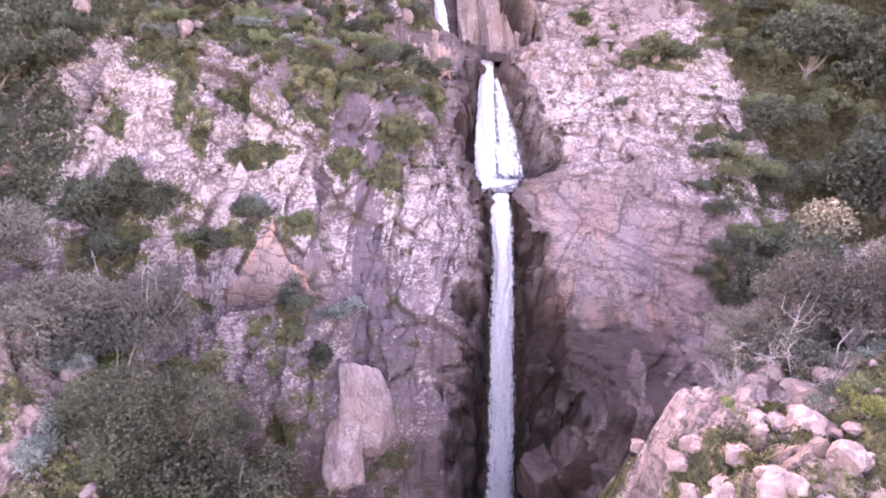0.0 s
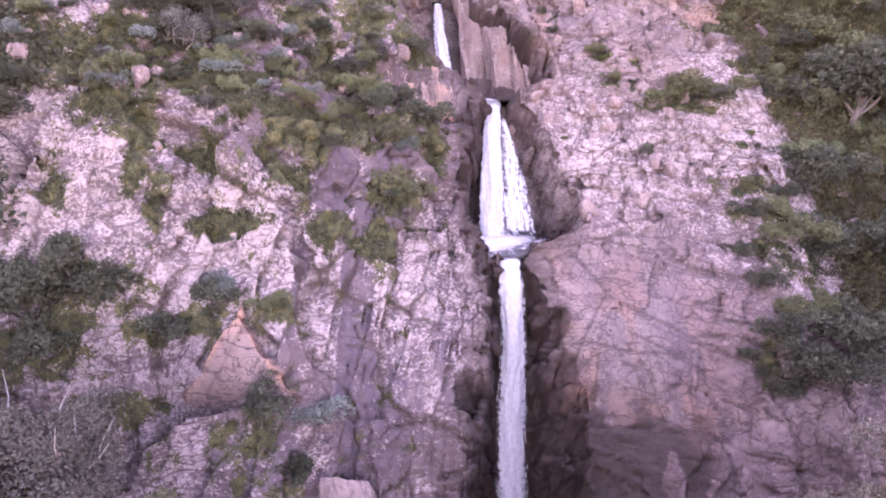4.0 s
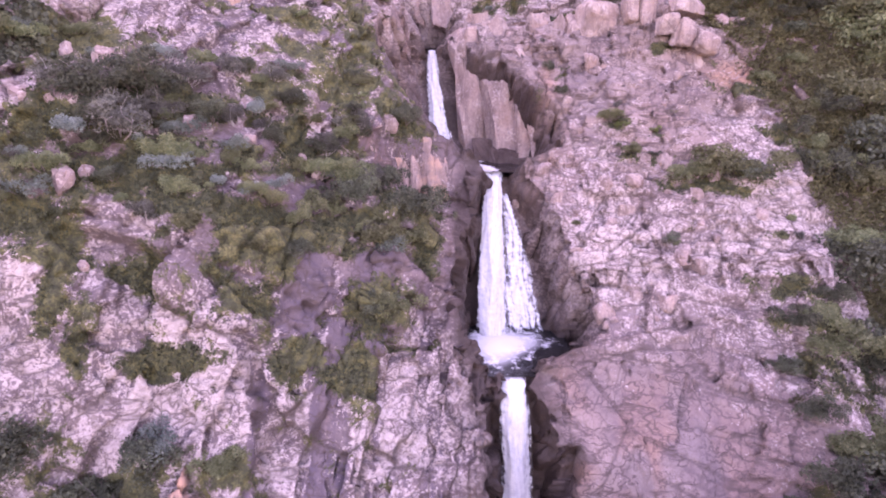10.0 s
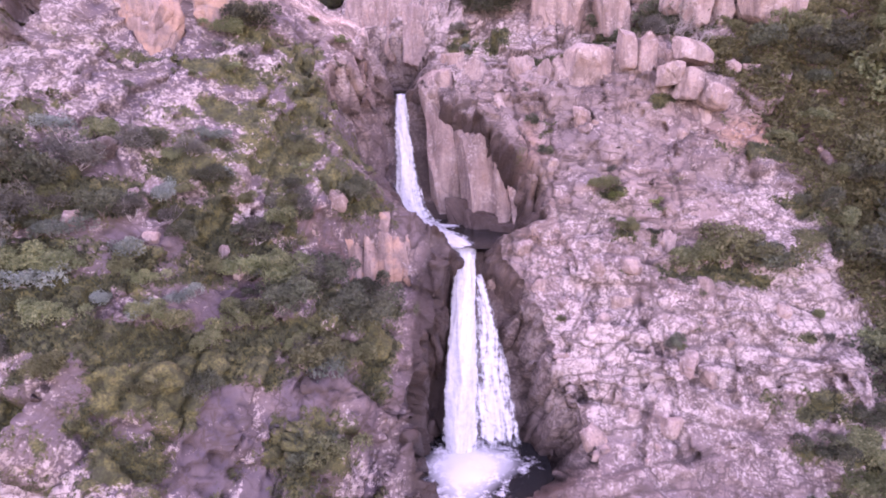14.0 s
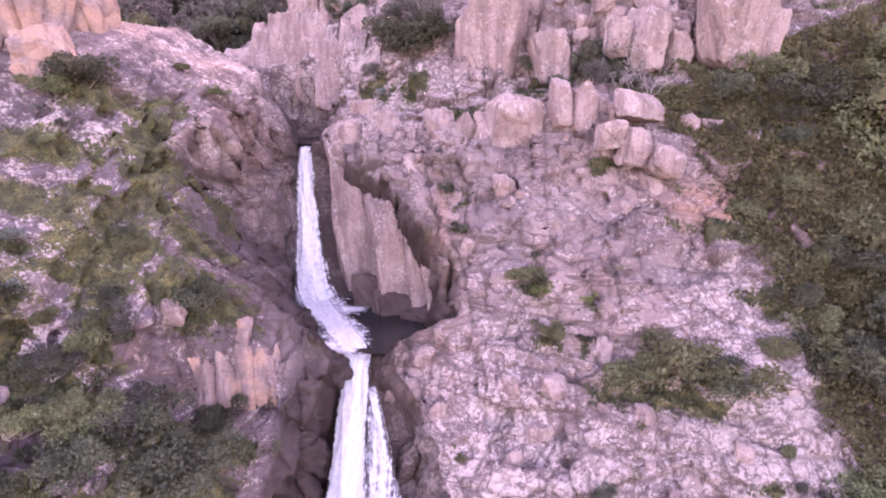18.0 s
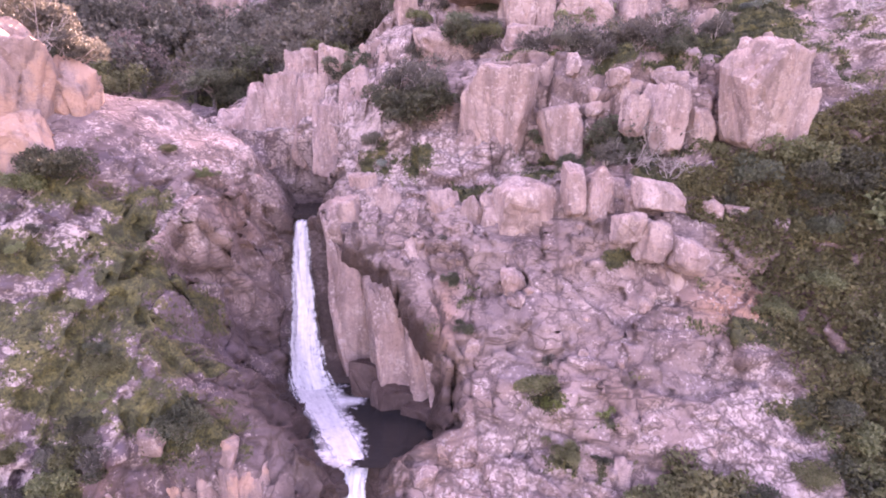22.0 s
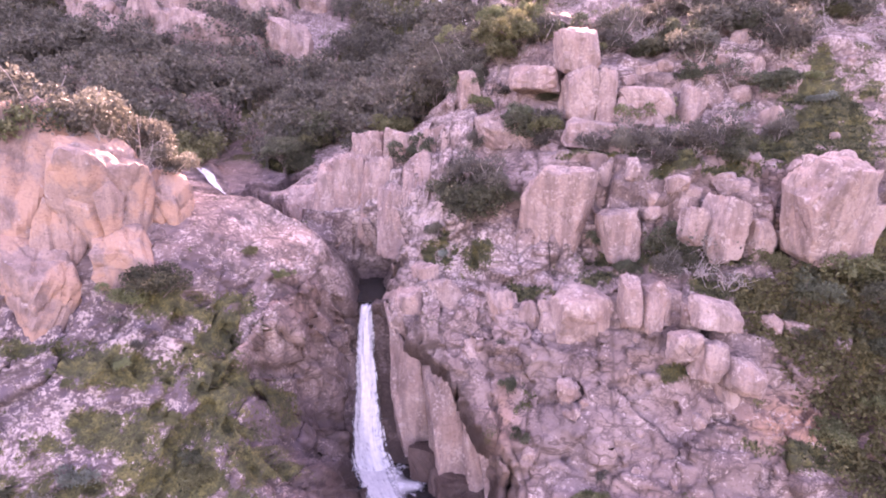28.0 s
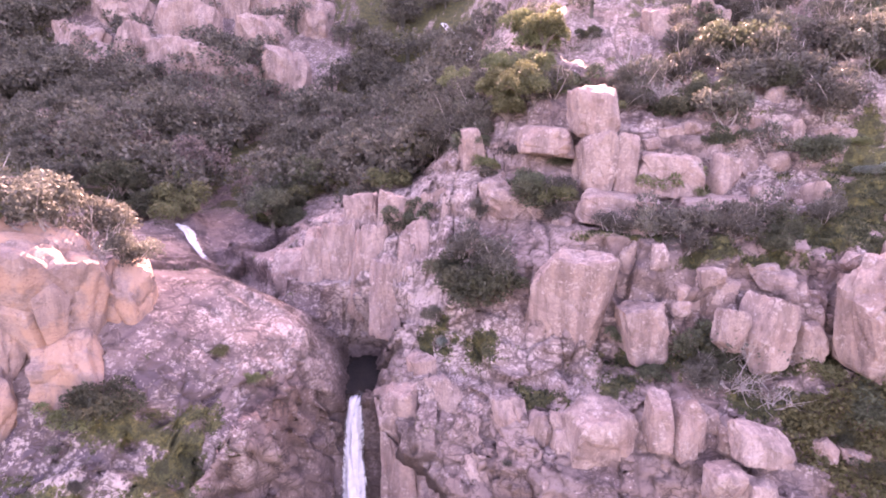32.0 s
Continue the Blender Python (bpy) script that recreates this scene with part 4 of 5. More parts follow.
stream = ribbon("stream", ((0.9, 66.4, 40.55), (1.6, 64.8, 40.42), (2.6, 62.8, 40.40), (3.7, 60.8, 40.40), (4.4, 59.2, 40.25), (4.5, 58.6, 39.6)), (2.4, 2.5, 2.2, 2.0, 1.7, 1.5), 0.1, 291, "white run of water from drop to drop", 0.48, along=90)
chute = ribbon("stream_chute", [on_slope(x, s, 0.45) for x, s in ((-18.1, 36.0), (-17.0, 35.2), (-15.6, 33.6), (-14.2, 32.2))], (0.9, 1.1, 0.7, 0.5), 0.15, 281, "small white chute of the stream above", 0.36, along=60)
brook = ribbon("far_cascade", [on_slope(x, s, 0.5) for x, s in ((-1.0, 90.2), (1.6, 84.2), (4.6, 76.4), (2.7, 75.8))], (1.0, 1.5, 1.7, 0.9), 0.1, 285, "white cascade far up the valley", 0.6, along=60)
for drop in (stream, upper, middle, veil, lower, chute, brook):
    drop.parent = waterfall

water_pool = pool("water_1", ((1.5, 9.0), (46.2, 54.0)), 29.75, lambda x, y: np.clip(0.72 * blob(x, y, 4.9, 51.2, 3.3, 2.0) + 0.5 * blob(x, y, 3.9, 48.8, 2.0, 2.6), 0, 1), "dark rock pool white with foam under the middle drop")
water_upper = pool("water_2", ((-0.5, 9.3), (58.7, 67.5)), 40.25, lambda x, y: np.clip(0.75 * blob(x, y, 2.0, 64.6, 1.5, 2.6) + 0.72 * blob(x, y, 3.7, 60.4, 1.3, 2.6) + 0.5 * blob(x, y, 3.9, 64.9, 0.9, 0.5), 0, 1), "dark rock pool with foam along one side")
water_top = pool("water_3", ((-4.5, 2.2), (71.3, 80)), 49.85, lambda x, y: 0.35 * blob(x, y, 0, 71.4, 1.0, 0.6) + 0.55 * blob(x, y, -3.2, 79, 1.4, 1.2), "small dark pool above the upper drop")

# ---------------------------------------------------------------- rocks
def ico(level):
    bm = bmesh.new()
    bmesh.ops.create_icosphere(bm, subdivisions=level, radius=1.0)
    v = np.array([q.co[:] for q in bm.verts])
    f = [[q.index for q in face.verts] for face in bm.faces]
    bm.free()
    return v, f


ICO = {k: ico(k) for k in (2, 3, 4, 5)}


def rock_mesh(name, size, seed, level=4, square=0.7, rough=0.05, stone=None):
    """A block broken along flat joints: the space inside a few planes, with worn edges."""
    r = np.random.default_rng(seed)
    v, f = ICO[level]
    normals = [np.array(q, float) for q in ((1, 0, 0), (-1, 0, 0), (0, 1, 0), (0, -1, 0), (0, 0, 1), (0, 0, -1))]
    normals = [q + r.normal(0, 0.13, 3) for q in normals] + [r.normal(0, 1, 3) for _ in range(9)]
    planes = [(q / np.linalg.norm(q), (0.86 + r.uniform(-0.06, 0.1)) if k < 6 else 0.80 + r.uniform(0, 0.32) * square) for k, q in enumerate(normals)]
    rad = np.min([np.where(v @ q > 0.02, d / np.maximum(v @ q, 0.02), 9.0) for q, d in planes], axis=0)
    rad = np.minimum(rad, 1.45)
    p = v * rad[:, None]
    a, b = p[:, 0] * 1.3 + p[:, 2] * 0.6, p[:, 1] * 1.3 - p[:, 2] * 0.9
    chip = cells(a * 1.4, b * 1.4, seed % 89)
    bump_ = (fbm(a * 1.4, b * 1.4, 4, seed % 97) - 0.5) * 4 * rough + rough * 1.2 * (chip[1] - 0.5) - rough * 1.2 * np.exp(-chip[0] / 0.08)
    p = p * (1 + bump_)[:, None] * np.array(size) / 2
    me = bpy.data.meshes.new(name)
    me.from_pydata([tuple(q) for q in p], [], f)
    me.materials.append(stone or STONE)
    return me


def boulder(name, at, size, seed, label, turn=(0, 0, 0), level=4, square=0.7, group="", parent=None, rough=0.05, stone=None):
    ob = new(name, rock_mesh(name, size, seed, level, square, rough, stone))
    ob.matrix_basis = pose(*[float(q) for q in at], *turn)
    if parent:
        ob.parent = parent
        return ob
    return tagged(ob, label, "boulder", group)


# the reddish outcrop beside the dome: several great blocks in one mass
outcrop = tagged(new("rock_outcrop"), "pink and rust-stained granite outcrop of great blocks beside the fall", "outcrop")
for k, (at, size, turn) in enumerate((((-13.0, 64.8, 57.2), (5.4, 5.5, 8.6), (8, 12, 16)), ((-16.8, 63.8, 57.6), (4.6, 5.2, 9.8), (-4, -9, -14)), ((-20.6, 63.0, 58.0), (5.0, 6, 10.4), (3, 9, 18)), ((-14.8, 62.6, 55.4), (3.4, 3.4, 7.0), (-6, 14, 24)), ((-18.8, 61.4, 55.0), (3.8, 3.6, 6.4), (-10, -12, -20)),
                                      ((-11.6, 63.4, 54.6), (3.2, 3.6, 4.6), (5, -12, 20)), ((-15.4, 61.2, 53.6), (4.6, 3.6, 5.6), (-8, 6, -15)), ((-10.9, 66.8, 57.0), (3.0, 4.0, 4.8), (0, 10, 15)), ((-26, 61.5, 56.5), (5.5, 6, 11), (0, -5, 0)))):
    boulder("block", at, size, 300 + k, "", turn, 5, 0.55, parent=outcrop, rough=0.07, stone=RUSTY)

# the terrace on the right: standing blocks, steps of slabs, a rounded boulder
TERRACE = (((26.2, 66.8, 57.6), (4.1, 3.2, 6.9), (8, -8, 18), "great standing granite block on the edge of the terrace"),
           ((27.9, 66.8, 56.2), (1.5, 2.0, 4.4), (4, 12, 20), "narrow slab leaning on the great standing block"),
           ((21.3, 67.6, 56.5), (2.1, 2.0, 4.1), (-6, 10, 15), "leaning upright granite block on the terrace"),
           ((19.6, 67.5, 56.6), (1.3, 1.4, 2.2), (0, 3, 5), "small rounded granite block on the terrace"),
           ((23.4, 67.6, 55.8), (1.2, 1.4, 3.0), (0, -4, 20), "narrow upright granite block on the terrace"),
           ((15.8, 69.3, 55.8), (2.4, 2.2, 3.3), (0, -6, 10), "granite block with a rust-stained edge"),
           ((12.2, 71.0, 56.6), (4.7, 3.4, 6.4), (8, 4, -10), "broad lichen-spotted granite wall below the terrace"),
           ((15.5, 71.9, 57.7), (1.8, 2.2, 5.0), (0, -3, 4), "upright granite slab beside the broad wall"),
           ((18.6, 70.6, 57.4), (2.4, 2.4, 2.2), (0, 2, 12), "granite block under the grassy terrace"),
           ((15.3, 74.9, 61.2), (5.3, 2.6, 2.1), (0, 2, -3), "long low granite slab on the terrace"),
           ((20.8, 75.0, 61.3), (4.5, 2.4, 1.8), (0, -3, 4), "long low granite slab on the terrace"),
           ((14.1, 77.0, 63.7), (2.6, 2.8, 4.6), (0, -2, 6), "cracked granite block under the round boulder"),
           ((15.8, 76.9, 63.7), (1.7, 2.4, 4.2), (0, 3, -4), "split upright slab under the round boulder"),
           ((13.9, 78.0, 66.8), (3.6, 3.2, 3.3), (5, 8, 0), "rounded boulder balanced on cracked blocks"),
           ((11.0, 78.1, 65.0), (4.2, 2.6, 2.0), (0, 2, -6), "flat-topped granite slab beside the round boulder"),
           ((18.7, 76.8, 63.2), (4.6, 2.8, 2.8), (0, 0, -4), "granite block in the wall of the upper terrace"),
           ((21.8, 76.8, 63.3), (1.8, 2.0, 2.6), (0, 8, 14), "leaning granite slab in the wall of the upper terrace"))
RIDGE = (((29.2, 84.0, 66.2), (1.9, 1.6, 1.6), (0, 4, 10), "squared granite block among the scrub of the ridge"),
         ((26.1, 83.0, 65.6), (1.6, 1.5, 1.8), (0, -6, 20), "squared granite block among the scrub of the ridge"),
         ((6.2, 80.6, 64.2), (1.7, 1.6, 3.0), (0, -5, 20), "pointed granite boulder on the ridge"),
         ((21.8, 92.4, 72.2), (4.5, 4, 7.4), (0, -4, 10), "tall granite column on the ridge"), ((25.1, 92.6, 72.2), (2.9, 3.4, 7.2), (0, 6, -8), "tall granite column on the ridge"),
         ((18.9, 91.4, 70.4), (2.8, 3.0, 4.4), (0, 0, 12), "granite block on the ridge"), ((15.9, 91.0, 69.6), (3.4, 3.0, 3.6), (0, 0, -6), "granite block on the ridge"))
for k, (at, size, turn, label) in enumerate(TERRACE + RIDGE):
    boulder("boulder", at, size, 340 + k, label, turn, 4 if max(size) < 4.5 else 5, 1.7, "blocks of the terrace", rough=0.055)

for k, (at, size, turn) in enumerate((((-4.4, 78.6, 55.4), (2.2, 2.4, 5.0), (-10, 6, 8)), ((-2.6, 78.4, 56.0), (2.0, 2.4, 5.6), (-10, -4, -6)), ((-0.9, 77.8, 55.6), (2.0, 2.2, 5.4), (-10, 5, 10)), ((0.8, 76.4, 54.6), (2.0, 2.2, 5.0), (-8, -5, 0)), ((-6.4, 79.6, 54.6), (2.8, 2.6, 3.6), (-12, 10, 0)),
                                      ((2.4, 77.2, 56.4), (2.0, 2.4, 5.0), (-10, 4, 12)), ((-1.8, 80.4, 58.6), (2.6, 2.4, 3.4), (-8, 0, 8)), ((0.8, 79.8, 58.6), (2.4, 2.4, 3.6), (-8, 4, -8)), ((3.6, 80.0, 59.0), (2.6, 2.4, 3.6), (-8, -4, 4)), ((5.4, 79.0, 59.4), (2.0, 2.2, 3.4), (-8, 5, 0)), ((8.2, 78.6, 60.6), (2.4, 2.4, 3.4), (-8, -5, 8)))):
    boulder("boulder", at, tuple(q * f for q, f in zip(size, (1.3, 1.2, 1.3))), 450 + k, "grooved upright granite column in the ridge behind the dome", turn, 5, 1.1, "columns of the ridge", rough=0.07)
# blocks packed side by side along the cliffs of the two terraces
PACKED = [rock_mesh("cliff_block", (1, 1, 1), 480 + k, 4, 1.3, 0.075) for k in range(10)]


def packed(x0, x1, s_of, width, height, seed, label, group):
    r = np.random.default_rng(seed)
    x = x0
    while x < x1:
        w = r.uniform(*width)
        x += 0.75 * w
        if r.random() < 0.18:
            continue
        ob = new("cliff_block", PACKED[int(r.integers(10))])
        at = on_slope(x, s_of + r.uniform(-0.7, 0.7), -0.35)
        ob.matrix_basis = pose(*[float(q) for q in at], r.uniform(-8, 8), r.uniform(-9, 9), r.uniform(-25, 25)) @ Matrix.Diagonal((w * 1.15, w * r.uniform(0.9, 1.3), r.uniform(*height), 1))
        tagged(ob, label, "rock", group)


packed(17.0, 27, 26.6, (0.9, 1.9), (1.0, 1.9), 92, "upright granite block in the lower cliff of the terrace", "blocks of the lower cliff")
packed(6.5, 12, 34.3, (1.1, 2.6), (1.4, 2.6), 93, "granite block in the broken wall above the grassy ledge", "blocks of the upper wall")
packed(17, 30, 38.2, (0.8, 1.6), (0.9, 1.7), 94, "granite block in the broken wall above the grassy ledge", "blocks of the upper wall")
packed(9.5, 24, 19.4, (0.8, 1.9), (1.2, 2.8), 95, "angular granite block on the shoulder of the face", "blocks on the shoulder")

packed(-58, -27, 74, (3.5, 7.5), (6, 12), 97, "great crag of pale granite above the woods", "crags behind the fall")
packed(-56, -25, 83, (3.5, 7.5), (7, 13), 98, "great crag of pale granite above the woods", "crags behind the fall")
packed(-50, -24, 91, (4, 8), (7, 13), 99, "great crag of pale granite above the woods", "crags behind the fall")
# the rust-stained slabs that stand beside the upper pool
for k, (x, y, z, w, tall) in enumerate(((-4.5, 55.5, 40.6, 1.2, 3.0), (-3.7, 55.9, 40.3, 1.1, 3.6), (-2.9, 56.1, 40.2, 1.0, 3.4), (-2.2, 56.3, 40.3, 1.1, 3.9), (-1.4, 56.5, 40.2, 1.1, 3.5), (-0.6, 56.6, 40.3, 1.0, 3.8), (0.1, 56.8, 40.1, 1.0, 3.4), (0.7, 57.2, 39.8, 0.9, 3.2), (-3.3, 57.0, 41.9, 1.9, 2.2), (-1.2, 57.4, 42.0, 2.0, 2.2), (-5.0, 56.2, 41.7, 1.4, 2.2))):
    boulder("boulder", (x, y, z), (w, 1.7, tall), 520 + k, "rust-stained upright granite slab above the turf ledge", (-10 + 3 * (k % 3), 3 - 2 * (k % 4), 12 * (k % 3) - 10), 4, 1.2, "rust-stained slabs", rough=0.06, stone=RUSTY)

# blocks above the red scar
for k, (at, size, turn) in enumerate((((19.8, 63.5, 52.8), (2.8, 1.9, 1.7), (0, 10, 10)), ((18.2, 62.9, 51.3), (1.7, 1.6, 1.6), (0, -4, 0)), ((19.5, 62.5, 50.7), (1.7, 1.5, 2.3), (0, 6, 15)), ((15.8, 64.9, 52.8), (1.4, 1.8, 3.0), (0, -6, 0)), ((16.9, 64.8, 52.6), (1.3, 1.6, 2.6), (0, 8, 10)),
                                      ((13.2, 65.5, 51.6), (3.6, 2.8, 3.6), (12, 6, 5)), ((21.0, 62.2, 50.0), (1.8, 1.6, 2.0), (0, 10, 8)))):
    boulder("boulder", at, size, 380 + k, "angular granite block on the shoulder of the face", turn, 4, 1.3, "blocks on the shoulder", rough=0.06)

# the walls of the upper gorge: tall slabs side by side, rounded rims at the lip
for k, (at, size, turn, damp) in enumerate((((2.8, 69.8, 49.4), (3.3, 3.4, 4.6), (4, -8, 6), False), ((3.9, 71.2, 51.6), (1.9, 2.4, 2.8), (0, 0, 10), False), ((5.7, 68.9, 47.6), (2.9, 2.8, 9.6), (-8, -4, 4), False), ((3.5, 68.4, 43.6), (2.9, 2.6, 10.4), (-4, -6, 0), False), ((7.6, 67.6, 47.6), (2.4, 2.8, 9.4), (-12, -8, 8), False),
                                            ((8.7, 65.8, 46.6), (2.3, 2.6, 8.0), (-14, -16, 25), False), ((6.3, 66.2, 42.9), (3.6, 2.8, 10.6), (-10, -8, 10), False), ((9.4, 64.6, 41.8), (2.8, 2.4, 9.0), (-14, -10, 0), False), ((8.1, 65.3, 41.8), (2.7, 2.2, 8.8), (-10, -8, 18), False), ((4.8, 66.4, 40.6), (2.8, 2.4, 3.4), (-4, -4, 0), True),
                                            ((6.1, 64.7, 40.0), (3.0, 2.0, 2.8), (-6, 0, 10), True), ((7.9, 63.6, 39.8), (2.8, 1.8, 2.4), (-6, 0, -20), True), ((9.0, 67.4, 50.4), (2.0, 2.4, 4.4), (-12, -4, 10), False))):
    boulder("gorge_slab", at, size, 400 + k, "wet brown granite slab beside the falling water, recess shade in its colour" if damp else "tall pink granite slab in the wall of the gorge", turn, 5, 1.0, "slabs of the gorge", rough=0.05, stone=WET_SHADED_STONE if damp else None)
for at, size, turn, seed, label in (((8.2, 59.8, 37.9), (4.8, 3.2, 4.4), (20, 8, 0), 420, "rounded granite rim beside the lip of the pool"), ((1.2, 60.3, 38.6), (3.9, 3.0, 3.2), (15, 16, 0), 421, "rounded granite rim beside the lip of the pool"), ((13.2, 66.4, 50.6), (5.6, 3.4, 4.2), (20, 4, 5), 422, "rounded lichen-spotted granite dome on the face"),
                                    ((-5.2, 34.8, 16.8), (3.6, 2.6, 6.6), (-26, -10, 0), 423, "oval granite slab leaning on the foot of the wall"), ((-6.7, 33.4, 14.7), (3.0, 2.6, 5.4), (-26, -5, 0), 424, "oval granite slab leaning on the foot of the wall")):
    boulder("boulder", at, size, seed, label, turn, 5, 0.25, rough=0.05)

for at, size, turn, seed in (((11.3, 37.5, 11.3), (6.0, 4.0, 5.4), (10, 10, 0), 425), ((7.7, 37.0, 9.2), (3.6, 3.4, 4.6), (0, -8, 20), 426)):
    boulder("boulder", at, size, seed, "rounded wet brown boulder at the foot of the lower drop", turn, 5, 1.0, rough=0.05, stone=WET_SHADED_STONE)

# loose blocks that stand out of the turf
SMALL = [rock_mesh("loose_rock", (1, 1, 1), 500 + k, 3, 0.6, 0.11) for k in range(8)]


def scatter_rocks(count, xr, sr, sizes, seed, label, group, accept=None):
    r = np.random.default_rng(seed)
    made = 0
    while made < count:
        x, s = r.uniform(*xr), r.uniform(*sr)
        if accept and not accept(x, s):
            continue
        gx, gh, gw = bed(np.array(s))
        if abs(x - gx) < gw + 1.5:
            continue
        d = sizes[0] + (sizes[1] - sizes[0]) * r.random() ** 2
        ob = new("loose_rock", SMALL[int(r.integers(8))])
        at = on_slope(x, s, -0.08 * d)
        ob.matrix_basis = pose(*[float(q) for q in at], r.uniform(-20, 20), r.uniform(-20, 20), r.uniform(0, 360)) @ Matrix.Diagonal((d * r.uniform(0.8, 1.4), d * r.uniform(0.7, 1.1), d * r.uniform(0.8, 1.6), 1))
        tagged(ob, label, "rock", group)
        made += 1


scatter_rocks(26, (-26, -3), (-7, 8), (0.5, 1.4), 61, "pale lichen-covered granite rock standing out of the turf", "rocks in the turf")
scatter_rocks(44, (8, 22.5), (-8, 18), (0.4, 1.3), 63, "angular granite rock lying on the face", "rocks on the face")
scatter_rocks(50, (10, 34), (24, 46), (0.6, 2.0), 64, "granite rock among the scrub of the terrace", "rocks of the terrace")


def spur_rocks(count, height, xr, yr, sizes, seed, label):
    r = np.random.default_rng(seed)
    for _ in range(count):
        x, y = r.uniform(*xr), r.uniform(*yr)
        d = sizes[0] + (sizes[1] - sizes[0]) * r.random() ** 2
        ob = new("loose_rock", SMALL[int(r.integers(8))])
        xs, ys, zs, _ = GRID[height]
        z = float(zs[np.searchsorted(ys, y), np.searchsorted(xs, x)]) - 0.15 * d
        ob.matrix_basis = pose(x, y, z + 0.1 * d, r.uniform(-25, 25), r.uniform(-25, 25), r.uniform(0, 360)) @ Matrix.Diagonal((d * r.uniform(0.9, 1.5), d * r.uniform(0.7, 1.1), d * r.uniform(0.6, 1.1), 1))
        tagged(ob, label, "rock", "rocks of the spur")


spur_rocks(150, "rock_spur_right", (7.5, 20), (10, 22), (0.25, 1.3), 65, "pink granite block lying on the spur")
spur_rocks(40, "rock_spur_left", (-22, -12), (18, 27), (0.5, 1.6), 66, "pale granite block lying on the spur")

# ---------------------------------------------------------------- plants
def leaf_cloud(r, centres, radii, count, size):
    """Leaves scattered in the shells of a few clumps, each a small bent pair of faces."""
    verts, faces = [], []
    pick = r.choice(len(centres), count, p=radii ** 2 / np.sum(radii ** 2))
    d = r.normal(0, 1, (count, 3))
    d /= np.linalg.norm(d, axis=1)[:, None]
    d[:, 2] = np.where(d[:, 2] < -0.35, -d[:, 2], d[:, 2])
    at = centres[pick] + d * (radii[pick] * r.uniform(0.62, 1.08, count))[:, None]
    a = r.normal(0, 1, (count, 3)) + d * 0.8
    a /= np.linalg.norm(a, axis=1)[:, None]
    b = np.cross(a, d + r.normal(0, 0.5, (count, 3)))
    b /= np.linalg.norm(b, axis=1)[:, None]
    k = size * r.uniform(0.6, 1.3, count)[:, None]
    q = np.stack([at - a * k, at + b * k * 0.55 + d * k * 0.15, at + a * k, at - b * k * 0.55 + d * k * 0.15], 1)
    return q.reshape(-1, 3), np.arange(count * 4).reshape(-1, 4)


def limb(bm, points, radii, sides=6):
    """A tapered bent branch."""
    rings = []
    for k, (p, rad) in enumerate(zip(points, radii)):
        along = (points[min(k + 1, len(points) - 1)] - points[max(k - 1, 0)]).normalized()
        side = along.orthogonal().normalized()
        up = along.cross(side)
        rings.append([bm.verts.new(p + (side * math.cos(q) + up * math.sin(q)) * rad) for q in (2 * math.pi * j / sides for j in range(sides))])
    for a, b in zip(rings, rings[1:]):
        for j in range(sides):
            bm.faces.new((a[j], a[(j + 1) % sides], b[(j + 1) % sides], b[j]))


def bush(name, leaves, seed, label, category, clumps=9, count=1100, size=0.075, wide=1.0, tall=0.8, twigs=7, twig_r=0.03, bark=None, trunk=0.0):
    """A plant of about one metre's radius: stems, and a crown of clumps of leaves; with trunk, a small tree."""
    r = np.random.default_rng(seed)
    base = tagged(new(name), label, category)
    c = r.normal(0, 0.42, (clumps, 3)) * np.array([wide, wide, tall])
    c[:, 2] = np.abs(c[:, 2]) * 0.9 + 0.28 * tall + trunk
    rad = r.uniform(0.24, 0.46, clumps)
    if count:
        v, f = leaf_cloud(r, c, rad, count, size)
        raw("crown", v, f, leaves, base)
    bm = bmesh.new()
    if trunk:
        limb(bm, [Vector((0, 0, -0.25)), Vector((0.05, 0.02, trunk * 0.5)), Vector((-0.04, 0.05, trunk + 0.2))], [0.11, 0.08, 0.05])
    for k in range(twigs):
        e = Vector(c[k % clumps]) * r.uniform(0.85, 1.15)
        start = Vector((0, 0, trunk * 0.8 - 0.12))
        mid = start.lerp(e, 0.5) + Vector(r.normal(0, 0.09, 3))
        limb(bm, [start, mid, e], [twig_r, twig_r * 0.7, twig_r * 0.3], 5)
        for _ in range(2 if count > 300 else 6):
            tip = e + Vector(r.normal(0, 0.26, 3)) + Vector((0, 0, 0.1))
            limb(bm, [mid.lerp(e, r.uniform(0.2, 1)), mid.lerp(tip, 0.7) + Vector(r.normal(0, 0.04, 3)), tip], [twig_r * 0.45, twig_r * 0.3, twig_r * 0.12], 4)
    part("stem", bm, bark or BARK, base)
    return base


